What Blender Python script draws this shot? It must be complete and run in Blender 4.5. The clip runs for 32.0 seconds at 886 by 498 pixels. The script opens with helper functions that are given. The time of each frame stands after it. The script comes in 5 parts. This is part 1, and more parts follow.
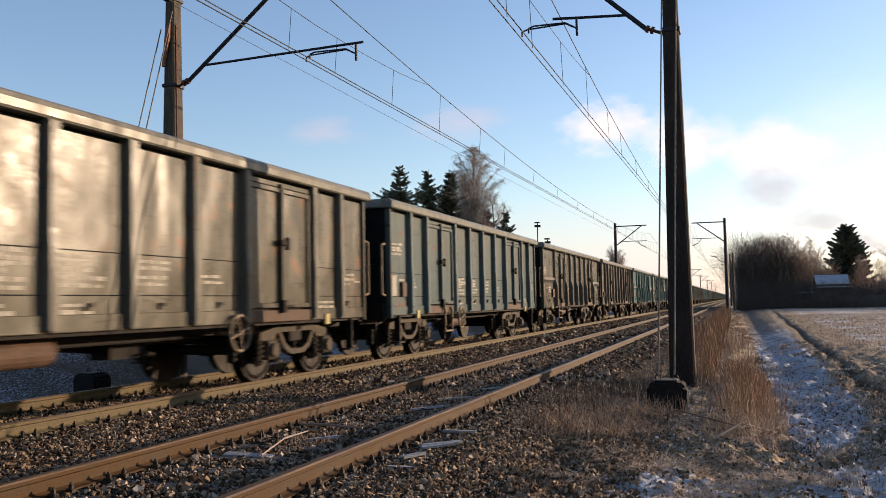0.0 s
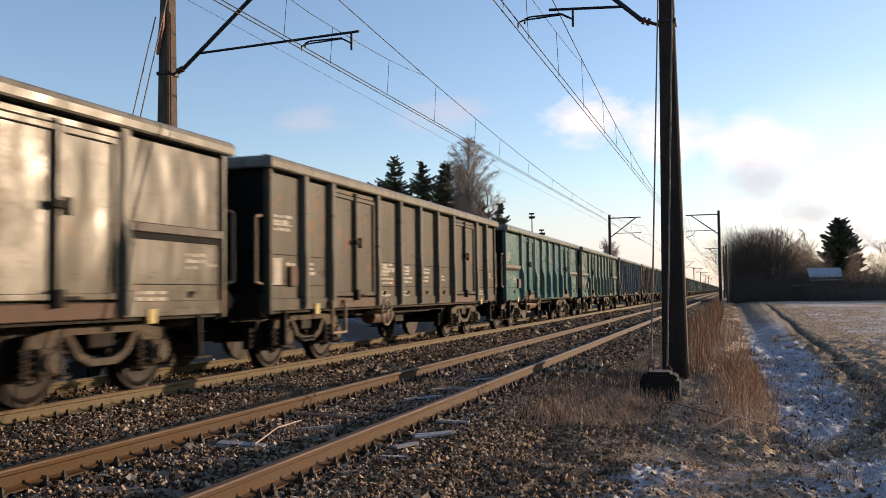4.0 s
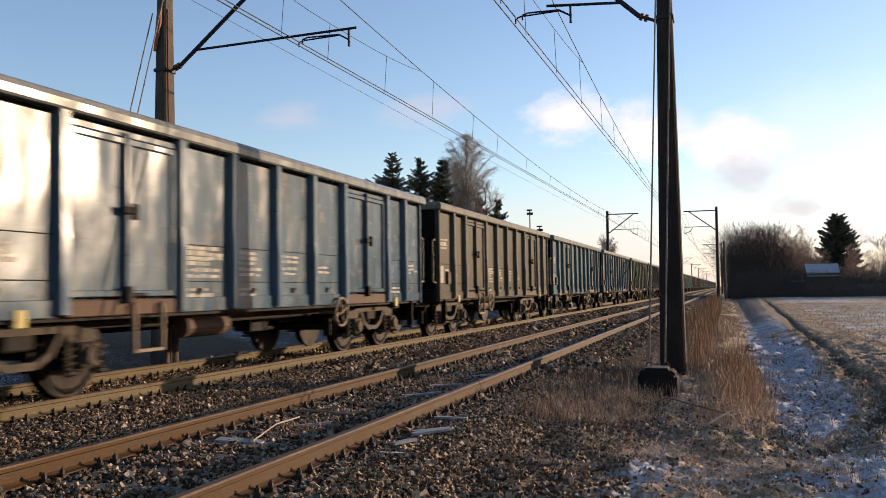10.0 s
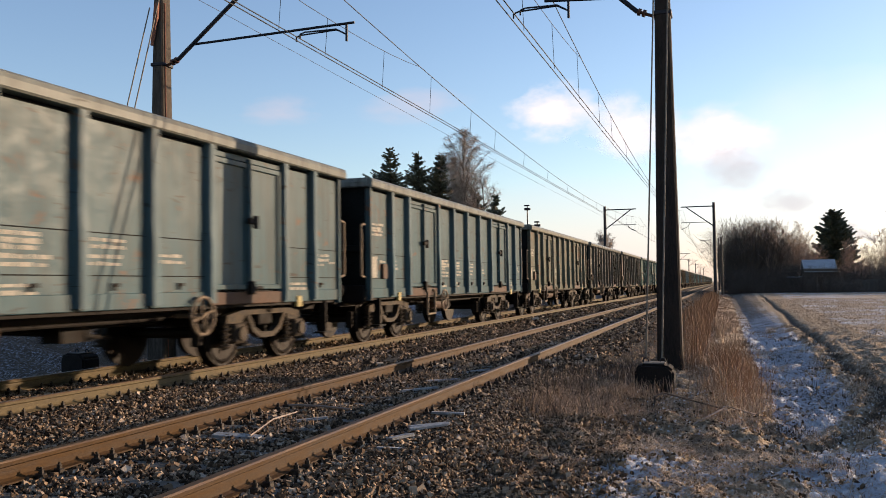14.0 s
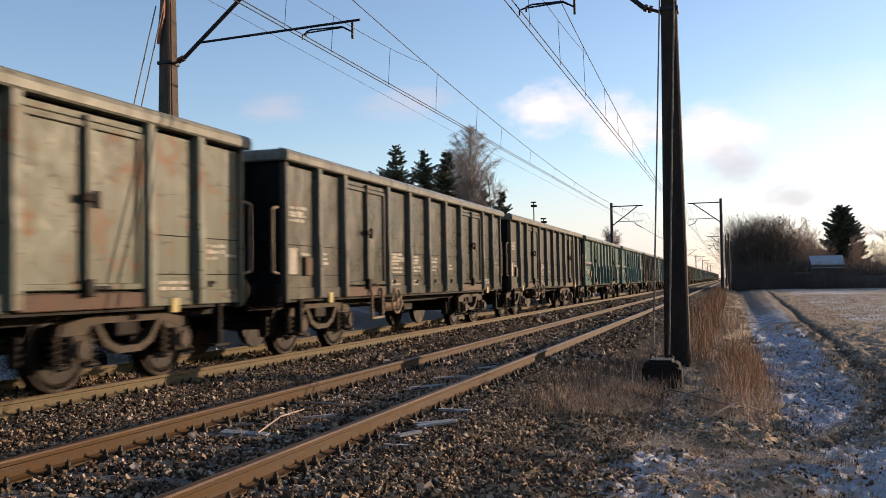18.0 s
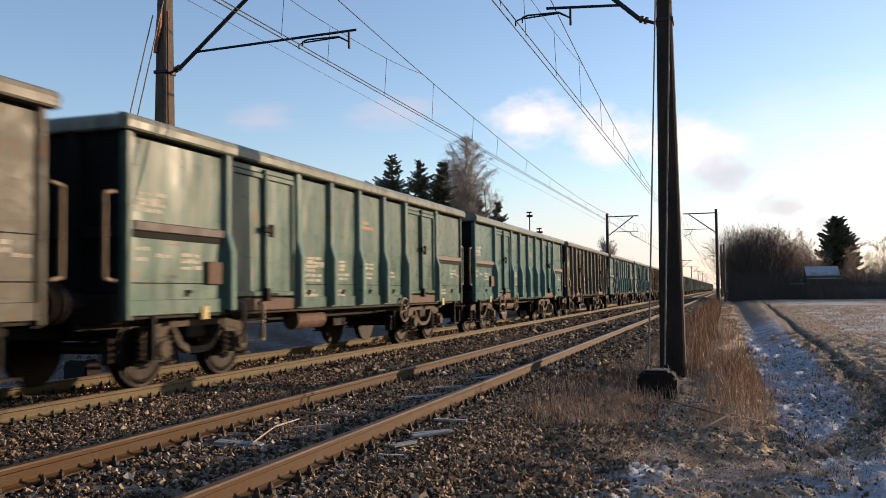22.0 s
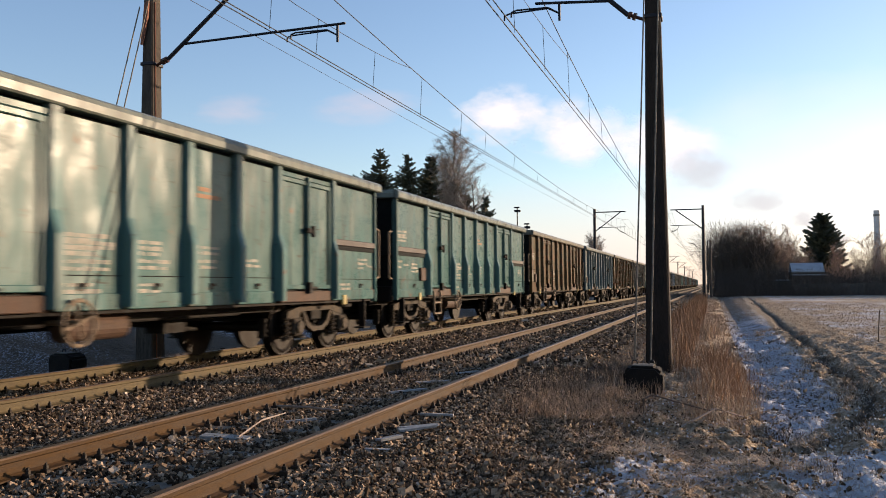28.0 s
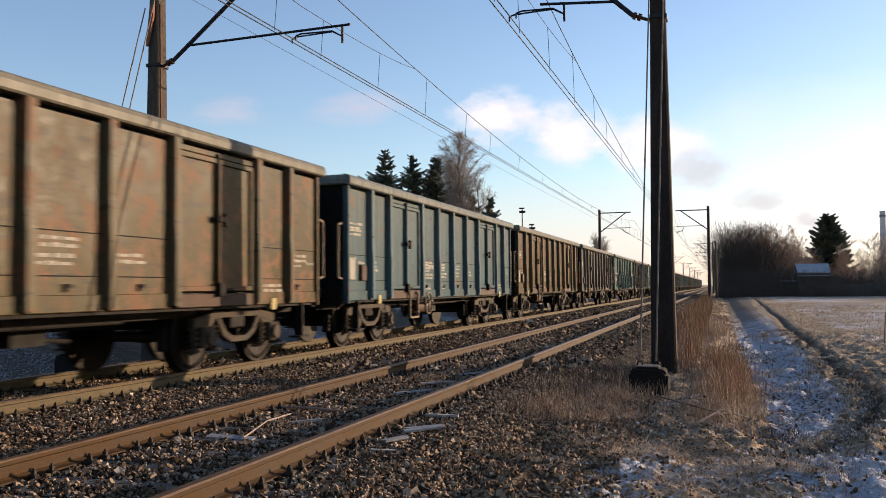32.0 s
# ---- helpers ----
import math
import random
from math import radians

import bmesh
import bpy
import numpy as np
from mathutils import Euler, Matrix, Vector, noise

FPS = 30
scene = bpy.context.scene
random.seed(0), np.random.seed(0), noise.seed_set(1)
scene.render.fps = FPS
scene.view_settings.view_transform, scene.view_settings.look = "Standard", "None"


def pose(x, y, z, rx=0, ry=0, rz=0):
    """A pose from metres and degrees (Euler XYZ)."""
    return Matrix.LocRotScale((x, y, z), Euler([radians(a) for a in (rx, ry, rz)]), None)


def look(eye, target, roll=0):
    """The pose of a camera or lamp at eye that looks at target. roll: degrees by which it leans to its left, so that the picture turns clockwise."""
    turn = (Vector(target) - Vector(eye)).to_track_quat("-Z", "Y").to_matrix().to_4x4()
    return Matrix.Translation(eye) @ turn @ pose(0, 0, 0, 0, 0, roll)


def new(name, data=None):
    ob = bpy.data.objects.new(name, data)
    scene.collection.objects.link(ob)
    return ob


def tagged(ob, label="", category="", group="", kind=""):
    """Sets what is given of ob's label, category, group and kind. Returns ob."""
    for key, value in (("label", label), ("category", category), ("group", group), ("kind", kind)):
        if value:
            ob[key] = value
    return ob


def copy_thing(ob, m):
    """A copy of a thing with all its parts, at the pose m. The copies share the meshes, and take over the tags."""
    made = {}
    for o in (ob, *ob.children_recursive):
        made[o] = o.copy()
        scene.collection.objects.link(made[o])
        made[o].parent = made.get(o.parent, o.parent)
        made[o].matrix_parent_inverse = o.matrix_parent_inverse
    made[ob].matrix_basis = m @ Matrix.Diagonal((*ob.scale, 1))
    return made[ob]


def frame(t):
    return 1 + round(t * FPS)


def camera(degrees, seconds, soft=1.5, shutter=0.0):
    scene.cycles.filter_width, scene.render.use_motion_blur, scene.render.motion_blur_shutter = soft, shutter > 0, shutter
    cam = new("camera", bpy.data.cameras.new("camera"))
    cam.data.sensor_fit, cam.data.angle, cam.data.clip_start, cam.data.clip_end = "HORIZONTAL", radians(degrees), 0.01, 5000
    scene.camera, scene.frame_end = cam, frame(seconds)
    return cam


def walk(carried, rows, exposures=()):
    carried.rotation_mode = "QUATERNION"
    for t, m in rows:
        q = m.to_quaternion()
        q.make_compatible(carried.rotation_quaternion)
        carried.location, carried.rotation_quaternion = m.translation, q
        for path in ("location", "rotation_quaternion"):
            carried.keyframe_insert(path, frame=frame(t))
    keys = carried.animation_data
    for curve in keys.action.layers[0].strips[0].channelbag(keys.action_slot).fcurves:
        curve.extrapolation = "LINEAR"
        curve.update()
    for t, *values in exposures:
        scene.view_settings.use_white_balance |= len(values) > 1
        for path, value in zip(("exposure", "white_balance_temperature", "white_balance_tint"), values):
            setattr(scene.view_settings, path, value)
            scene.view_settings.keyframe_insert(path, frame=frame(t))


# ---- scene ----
EYE = (0.0, 0.0, 1.106)
# seconds, yaw, pitch, roll of a hand-held camera that stands still
TURNS = [
    (0, 18.38, 3.50, 1.08),
    (0.5, 18.40, 3.53, 1.00),
    (1, 18.20, 3.48, 0.80),
    (1.5, 18.11, 3.49, 0.78),
    (2, 18.16, 3.47, 0.80),
    (2.5, 18.34, 3.39, 0.86),
    (3, 18.35, 3.16, 0.81),
    (3.5, 18.17, 2.93, 0.78),
    (4, 17.99, 2.88, 0.70),
    (4.5, 17.80, 2.72, 0.67),
    (6.5, 17.93, 2.44, 0.50),
    (7, 17.79, 2.50, 0.46),
    (7.5, 17.75, 2.51, 0.44),
    (8, 17.74, 2.76, 0.44),
    (8.5, 17.65, 2.90, 0.52),
    (9, 17.88, 3.06, 0.68),
    (9.5, 17.99, 2.58, 0.73),
    (10, 17.86, 2.65, 0.80),
    (10.5, 17.87, 2.41, 0.75),
    (11, 17.94, 2.31, 0.77),
    (11.5, 17.89, 2.41, 0.72),
    (12, 17.82, 2.42, 0.68),
    (12.5, 17.87, 2.45, 0.68),
    (13, 17.70, 2.29, 0.79),
    (13.5, 17.80, 2.40, 0.79),
    (14, 17.69, 2.34, 0.73),
    (14.5, 17.88, 2.49, 0.81),
    (16.5, 17.99, 2.38, 0.85),
    (17, 18.08, 2.29, 0.83),
    (17.5, 17.97, 2.16, 0.79),
    (18, 18.12, 2.16, 0.89),
    (18.5, 18.22, 2.06, 0.96),
    (19, 18.09, 2.27, 0.92),
    (19.5, 18.07, 2.54, 0.91),
    (20, 17.98, 2.60, 0.83),
    (20.5, 17.87, 2.72, 0.73),
    (21, 17.85, 2.69, 0.75),
    (21.5, 17.95, 2.86, 0.75),
    (22, 17.84, 2.79, 0.74),
    (22.5, 17.88, 2.90, 0.68),
    (23, 18.05, 2.87, 0.76),
    (23.5, 18.12, 2.91, 0.71),
    (24, 18.14, 2.85, 0.74),
    (24.5, 18.07, 2.68, 0.67),
    (26.5, 17.59, 2.72, 0.76),
    (27, 17.45, 2.60, 0.54),
    (27.5, 17.36, 2.52, 0.52),
    (28, 17.02, 2.43, 0.46),
    (28.5, 16.82, 2.37, 0.56),
    (29, 17.05, 2.47, 0.53),
    (29.5, 17.29, 2.60, 0.61),
    (30, 17.47, 2.72, 0.62),
    (30.5, 17.31, 2.57, 0.72),
    (31, 17.39, 2.31, 0.71),
    (31.5, 17.28, 2.51, 0.58),
    (32, 17.34, 2.49, 0.47),
]
cam = camera(53.37, 32.0, soft=0.9, shutter=0.5)
walk(cam, [(t, pose(*EYE, 90 + p, r, y)) for t, y, p, r in TURNS], exposures=[(0, 0.75, 6350, 21.5), (32, 0.75, 6350, 21.5)])

# ---- light ----
SUN_AZ, SUN_EL = radians(47.0), radians(8.5)
TO_SUN = Vector((math.sin(SUN_AZ) * math.cos(SUN_EL), math.cos(SUN_AZ) * math.cos(SUN_EL), math.sin(SUN_EL)))
world = bpy.data.worlds.new("winter_sky")
scene.world = world
world.use_nodes = True
wn = world.node_tree.nodes
sky = wn.new("ShaderNodeTexSky")
sky.sky_type, sky.sun_disc = "NISHITA", False
sky.sun_elevation, sky.sun_rotation = SUN_EL, SUN_AZ
sky.air_density, sky.dust_density, sky.ozone_density = 1.0, 0.4, 2.0
world.node_tree.links.new(sky.outputs["Color"], wn["Background"].inputs["Color"])
wn["Background"].inputs["Strength"].default_value = 0.15
sun_data = bpy.data.lights.new("sun", "SUN")
sun_data.energy, sun_data.angle, sun_data.color = 4.9, radians(0.55), (1.0, 0.77, 0.475)
sun = new("sun", sun_data)
sun.matrix_world = look((0, 0, 50), Vector((0, 0, 50)) - TO_SUN)

# ---- plan: metres, y along the rails, z = 0 at the rail heads ----
RAIL_X = (-2.893, -4.507, -6.870, -8.484)
NEAR_C, FAR_C = -3.700, -7.677
WAGON_L, BODY_L, HALF_W, RIM_Z, SILL_Z = 14.04, 13.0, 1.485, 3.13, 0.89
SLEEPER = 0.55
FAR_Y = 900.0


# ---- small helpers ----
def part(name, bm, material, parent=None, label="", smooth=False):
    me = bpy.data.meshes.new(name)
    bm.to_mesh(me)
    bm.free()
    return part_mesh(name, me, material, parent, label, smooth)


def part_mesh(name, me, material, parent=None, label="", smooth=False):
    me.materials.append(material)
    me.polygons.foreach_set("use_smooth", [smooth] * len(me.polygons))
    ob = new(name, me)
    if parent:
        ob.parent = parent
    if label:
        ob["label"] = label
    return ob


def thing(name, label, category, group="", at=None, kind=""):
    ob = new(name)
    ob.empty_display_size = 0.2
    if at:
        ob.matrix_basis = at
    return tagged(ob, label, category, group, kind)


def box(bm, x0, x1, y0, y1, z0, z1, bevel=0.0):
    m = Matrix.LocRotScale(((x0 + x1) / 2, (y0 + y1) / 2, (z0 + z1) / 2), None, (abs(x1 - x0), abs(y1 - y0), abs(z1 - z0)))
    r = bmesh.ops.create_cube(bm, size=1, matrix=m)
    if bevel:
        es = {e for v in r["verts"] for e in v.link_edges}
        bmesh.ops.bevel(bm, geom=list(es), offset=bevel, segments=1, affect="EDGES")
    return bm


def boxes(*rows, bevel=0.0):
    bm = bmesh.new()
    for r in rows:
        box(bm, *r, bevel=bevel)
    return bm


def rod(bm, a, b, r0, r1=None, n=8, cap=True):
    a, b = Vector(a), Vector(b)
    d = b - a
    q = d.to_track_quat("Z", "Y").to_matrix().to_4x4()
    bmesh.ops.create_cone(bm, cap_ends=cap, segments=n, radius1=r0, radius2=r0 if r1 is None else r1, depth=d.length,
                          matrix=Matrix.Translation((a + b) / 2) @ q)
    return bm


def path_rod(bm, pts, r, n=6):
    for a, b in zip(pts, pts[1:]):
        rod(bm, a, b, r, n=n)
    return bm


def sweep(bm, pts, r, n=5):
    """One smooth-running wire through all the points."""
    pts = [Vector(p) for p in pts]
    rows = []
    for i, p in enumerate(pts):
        d = (pts[min(i + 1, len(pts) - 1)] - pts[max(i - 1, 0)]).normalized()
        q = d.to_track_quat("Z", "Y").to_matrix()
        rows.append([bm.verts.new(p + q @ Vector((r * math.cos(a), r * math.sin(a), 0))) for a in (6.28319 * k / n for k in range(n))])
    for a, b in zip(rows, rows[1:]):
        for k in range(n):
            bm.faces.new((a[k], a[(k + 1) % n], b[(k + 1) % n], b[k]))
    return bm


def ring(bm, c, axis, radius, r, n=20, k=6):
    """A torus round an axis through c."""
    q = Vector(axis).to_track_quat("Z", "Y").to_matrix()
    vs = []
    for i in range(n):
        a = 2 * math.pi * i / n
        vs.append([bm.verts.new(Vector(c) + q @ Vector(((radius + r * math.cos(b)) * math.cos(a), (radius + r * math.cos(b)) * math.sin(a), r * math.sin(b))))
                   for b in (2 * math.pi * j / k for j in range(k))])
    for i in range(n):
        for j in range(k):
            bm.faces.new((vs[i][j], vs[(i + 1) % n][j], vs[(i + 1) % n][(j + 1) % k], vs[i][(j + 1) % k]))
    return bm


def prism(bm, pts, axis, lo, hi):
    """A polygon in two axes, drawn out along the third."""
    def place(p, h):
        return (h, p[0], p[1]) if axis == "x" else (p[0], h, p[1]) if axis == "y" else (p[0], p[1], h)
    a = [bm.verts.new(place(p, lo)) for p in pts]
    b = [bm.verts.new(place(p, hi)) for p in pts]
    n = len(pts)
    for i in range(n):
        bm.faces.new((a[i], a[(i + 1) % n], b[(i + 1) % n], b[i]))
    bm.faces.new(a)
    bm.faces.new(b)
    bmesh.ops.recalc_face_normals(bm, faces=bm.faces[:])
    return bm


def raw_mesh(name, verts, tris):
    """A mesh from numpy arrays of corners and triangles."""
    me = bpy.data.meshes.new(name)
    verts, tris = np.asarray(verts, np.float32), np.asarray(tris, np.int32)
    me.vertices.add(len(verts))
    me.vertices.foreach_set("co", verts.ravel())
    me.loops.add(tris.size)
    me.loops.foreach_set("vertex_index", tris.ravel())
    me.polygons.add(len(tris))
    me.polygons.foreach_set("loop_start", np.arange(0, tris.size, tris.shape[1], dtype=np.int32))
    me.update(calc_edges=True)
    return me


# ---- materials ----
class Nodes:
    """Short hand for one node material."""

    def __init__(self, name):
        self.mat = bpy.data.materials.new(name)
        self.mat.use_nodes = True
        self.t = self.mat.node_tree
        self.out = self.t.nodes["Material Output"]
        self.bsdf = self.t.nodes["Principled BSDF"]

    def node(self, kind, **inputs):
        n = self.t.nodes.new("ShaderNode" + kind)
        for k, v in inputs.items():
            self.set(n, k.replace("_", " "), v)
        return n

    def set(self, n, key, v):
        sock = n.inputs[int(key)] if key.isdigit() else n.inputs[key]
        if isinstance(v, bpy.types.NodeSocket):
            self.t.links.new(v, sock)
        else:
            sock.default_value = v

    def coord(self, kind="Object", random_shift=False):
        c = self.node("TexCoord").outputs[kind]
        if random_shift:
            info = self.node("ObjectInfo").outputs["Random"]
            m = self.math("MULTIPLY", info, 37.0)
            v = self.node("VectorMath")
            v.operation = "ADD"
            self.set(v, "0", c)
            self.set(v, "1", m)
            c = v.outputs[0]
        return c

    def place(self):
        return self.node("NewGeometry").outputs["Position"]

    def axis(self, vec, k):
        return self.node("SeparateXYZ", Vector=vec).outputs[k]

    def stretch(self, vec, scale):
        n = self.node("Mapping", Vector=vec)
        n.inputs["Scale"].default_value = scale
        return n.outputs[0]

    def noise(self, vec, scale, detail=4.0, rough=0.6, dist=0.0):
        return self.node("TexNoise", Vector=vec, Scale=scale, Detail=detail, Roughness=rough, Distortion=dist).outputs["Fac"]

    def voronoi(self, vec, scale, out="Distance"):
        return self.node("TexVoronoi", Vector=vec, Scale=scale).outputs[out]

    def ramp(self, fac, *stops):
        n = self.node("ValToRGB", Fac=fac)
        e = n.color_ramp.elements
        while len(e) < len(stops):
            e.new(0.5)
        for el, (p, c) in zip(e, stops):
            el.position = p
            el.color = (c, c, c, 1) if isinstance(c, (int, float)) else (*c, 1)
        return n.outputs["Color"]

    def math(self, op, a, b=0.0, clamp=False):
        n = self.node("Math")
        n.operation, n.use_clamp = op, clamp
        self.set(n, "0", a)
        self.set(n, "1", b)
        return n.outputs[0]

    def mix(self, fac, a, b, mode="MIX"):
        n = self.t.nodes.new("ShaderNodeMix")
        n.data_type, n.blend_type = "RGBA", mode
        for sock, v in ((n.inputs[0], fac), (n.inputs[6], a), (n.inputs[7], b)):
            if isinstance(v, bpy.types.NodeSocket):
                self.t.links.new(v, sock)
            else:
                sock.default_value = v if not isinstance(v, tuple) else (*v, 1)
        return n.outputs[2]

    def finish(self, color, rough=0.8, metal=0.0, bump=None, strength=0.3, distance=0.01, spec=0.5):
        self.set(self.bsdf, "Base Color", color if not isinstance(color, tuple) else (*color, 1))
        self.set(self.bsdf, "Roughness", rough)
        self.set(self.bsdf, "Metallic", metal)
        self.set(self.bsdf, "Specular IOR Level", spec)
        if bump is not None:
            b = self.node("Bump", Height=bump, Strength=strength, Distance=distance)
            self.set(self.bsdf, "Normal", b.outputs[0])
        return self.mat


def simple(name, dark, light, scale=6.0, rough=0.8, metal=0.0, bump=0.3, distance=0.01, stretch=(1, 1, 1), fine=8.0, shift=True, spec=0.22):
    """Two tones mixed by a coarse and a fine noise, with relief."""
    m = Nodes(name)
    c = m.stretch(m.coord("Object", shift), stretch)
    a, b = m.noise(c, scale, 5), m.noise(c, scale * fine, 3)
    f = m.math("ADD", m.math("MULTIPLY", a, 0.65), m.math("MULTIPLY", b, 0.35))
    col = m.ramp(f, (0.36, dark), (0.62, light))
    r = m.ramp(a, (0.3, max(rough - 0.1, 0)), (0.7, min(rough + 0.1, 1)))
    return m.finish(col, r, metal, b, bump, distance, spec)


def wagon_paint(name="weathered_wagon_paint", gloss=(0.32, 0.56), shine=0.062, dent=0.09):
    """Weathered paint in the wagon's own colour: coal dust that settled on the upper half, rust, scrapes and grime that runs down."""
    m = Nodes(name)
    info = m.node("ObjectInfo")
    own, rusty = info.outputs["Color"], info.outputs["Alpha"]
    c = m.coord("Object", True)
    up = m.axis(m.coord("Object"), 2)
    big, mid, fine = m.noise(c, 0.9, 4), m.noise(c, 4.0, 5, 0.65, 0.4), m.noise(c, 38.0, 3)
    runs = m.noise(m.stretch(c, (6.0, 6.0, 0.35)), 1.6, 4)
    height = m.math("ADD", m.math("MULTIPLY", m.math("SUBTRACT", up, 1.7), 0.35), m.math("MULTIPLY", m.math("SUBTRACT", big, 0.5), 1.1))
    faded = m.mix(m.ramp(height, (0.0, 0.03), (0.6, 0.36)), own, (0.090, 0.083, 0.064))
    grimy = m.mix(m.ramp(runs, (0.46, 0.0), (0.70, 0.62)), faded, (0.030, 0.024, 0.018))
    scrape = m.noise(m.stretch(c, (1.0, 0.5, 2.2)), 5.5, 3, 0.5, 0.8)
    grimy = m.mix(m.math("MULTIPLY", m.ramp(m.math("ADD", scrape, m.math("MULTIPLY", m.math("SUBTRACT", rusty, 0.4), 0.12)), (0.65, 0.0), (0.69, 1.0)), 0.8), grimy, (0.022, 0.018, 0.015))
    bite = m.math("ADD", m.math("MULTIPLY", mid, 0.7), m.math("ADD", m.math("MULTIPLY", big, 0.3), m.math("MULTIPLY", m.math("SUBTRACT", rusty, 0.5), 0.16)))
    rust = m.math("MULTIPLY", m.ramp(bite, (0.56, 0.0), (0.63, 1.0)), 0.85)
    col = m.mix(rust, grimy, m.mix(fine, (0.075, 0.030, 0.014), (0.17, 0.080, 0.036)))
    col = m.mix(m.math("MULTIPLY", fine, 0.12), col, (0.10, 0.085, 0.065))
    rough = m.ramp(m.math("ADD", m.math("MULTIPLY", mid, 0.6), m.math("MULTIPLY", fine, 0.4)), (0.35, gloss[0]), (0.65, gloss[1]))
    dents = m.math("ADD", m.noise(m.stretch(c, (1.0, 1.0, 0.55)), 0.95 if dent < 0.1 else 1.8, 1.5, 0.4), m.math("MULTIPLY", fine, 0.010))
    return m.finish(col, rough, 0.0, dents, 0.45, dent, shine)


PAINT = wagon_paint()
PAINT_GLOSS = wagon_paint("glossy_wagon_paint", (0.15, 0.32), 0.12, 0.10)
PAINT_SHEEN = wagon_paint("sheeny_wagon_paint", (0.20, 0.42), 0.08, 0.10)
# Near-black: shade of the unlit ends and strips in the colour; also weld seams.
SHADE_SEAM_STEEL = simple("shade_and_seam_steel", (0.003, 0.004, 0.004), (0.010, 0.011, 0.011), 3.0, 0.75, spec=0.06)
# Underframe tone: shade below the overhanging body is put into this near-black.
UNDER = simple("shade_toned_steel", (0.002, 0.002, 0.002), (0.010, 0.006, 0.004), 6.0, 0.8, 0.1)
BOGIE = simple("dusty_cast_steel", (0.010, 0.008, 0.006), (0.070, 0.052, 0.036), 7.0, 0.8)
# Brown wheel steel, toned down for the shade behind the side frames.
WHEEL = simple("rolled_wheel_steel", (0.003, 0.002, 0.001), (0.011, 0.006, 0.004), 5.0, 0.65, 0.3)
RUSTY = simple("rusty_sill_steel", (0.033, 0.017, 0.010), (0.081, 0.047, 0.031), 5.0, 0.75)
LADDER_BAR = simple("dusty_tan_ladder", (0.092, 0.063, 0.039), (0.190, 0.138, 0.090), 9.0, 0.7)
GREY_BAR = simple("worn_grey_bar", (0.105, 0.095, 0.084), (0.220, 0.205, 0.184), 9.0, 0.6)
CHALK = simple("worn_white_lettering", (0.18, 0.165, 0.135), (0.35, 0.325, 0.275), 30.0, 0.8)
BAND = simple("brown_stripe_paint", (0.024, 0.016, 0.013), (0.047, 0.034, 0.029), 6.0, 0.6)
YELLOW = simple("faded_yellow_paint", (0.240, 0.180, 0.060), (0.372, 0.300, 0.120), 20.0, 0.6)
ORANGE = simple("faded_orange_paint", (0.189, 0.092, 0.050), (0.252, 0.143, 0.076), 16.0, 0.7)
COAL = simple("dusty_coal", (0.012, 0.012, 0.012), (0.05, 0.048, 0.045), 14.0, 0.7, bump=0.8, distance=0.04)
RAIL_DUSTY = simple("dusty_tan_rail", (0.058, 0.042, 0.021), (0.106, 0.081, 0.043), 5.0, 0.8, 0.0, 0.3, 0.004, (4, 0.6, 4))
RAIL_SIDE = simple("rusted_rail", (0.025, 0.0105, 0.002), (0.055, 0.026, 0.005), 5.0, 0.75, 0.0, 0.35, 0.004, (4, 0.6, 4))
RAIL_TOP = simple("worn_rail_head", (0.056, 0.031, 0.016), (0.111, 0.070, 0.041), 4.0, 0.5, 0.25, 0.1, 0.002, (6, 0.3, 6))
CLIP = simple("oily_fastening", (0.014, 0.010, 0.007), (0.045, 0.032, 0.022), 20.0, 0.6)
SLEEPER_MAT = simple("old_concrete_sleeper", (0.060, 0.054, 0.048), (0.156, 0.144, 0.126), 9.0, 0.9)
# Near post: the shade of its back-lit face is in the base colour.
POST_BACKLIT = simple("backlit_weathered_concrete", (0.010, 0.008, 0.007), (0.034, 0.024, 0.019), 3.0, 0.9, 0, 0.5, 0.01, (3, 3, 0.5))
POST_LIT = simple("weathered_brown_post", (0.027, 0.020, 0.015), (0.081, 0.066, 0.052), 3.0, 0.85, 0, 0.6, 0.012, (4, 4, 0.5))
STEEL = simple("painted_bracket_steel", (0.008, 0.009, 0.013), (0.028, 0.028, 0.035), 8.0, 0.55, 0.3)
RUST_ANGLE = simple("rusty_angle_iron", (0.12, 0.045, 0.03), (0.26, 0.11, 0.07), 10.0, 0.8)
WIRE = simple("weathered_dark_wire", (0.010, 0.010, 0.011), (0.028, 0.027, 0.026), 20.0, 0.7, 0.0)
GUY = simple("dusty_guy_wire", (0.09, 0.07, 0.05), (0.22, 0.18, 0.135), 12.0, 0.7)
PORCELAIN = simple("brown_glazed_insulator", (0.05, 0.022, 0.015), (0.09, 0.04, 0.025), 8.0, 0.2)
BLOCK = simple("dark_block_concrete", (0.005, 0.004, 0.004), (0.019, 0.015, 0.013), 7.0, 0.9, 0, 0.7, 0.02)
# Darker tone than the hedge twigs: back-lit shade of the brush in its colour.
BARK_DARK = simple("shade_toned_brush", (0.045, 0.033, 0.026), (0.135, 0.100, 0.080), 8.0, 0.9)
BARK = simple("grey_bark", (0.045, 0.033, 0.025), (0.12, 0.09, 0.07), 8.0, 0.9)
BIRCH = simple("birch_bark", (0.12, 0.088, 0.066), (0.42, 0.37, 0.31), 3.0, 0.85)
TWIG = simple("bare_twigs", (0.19, 0.145, 0.118), (0.40, 0.325, 0.275), 0.6, 0.9)
TWIG_DARK = simple("bare_hedge_twigs", (0.193, 0.134, 0.105), (0.422, 0.306, 0.229), 0.5, 0.9)
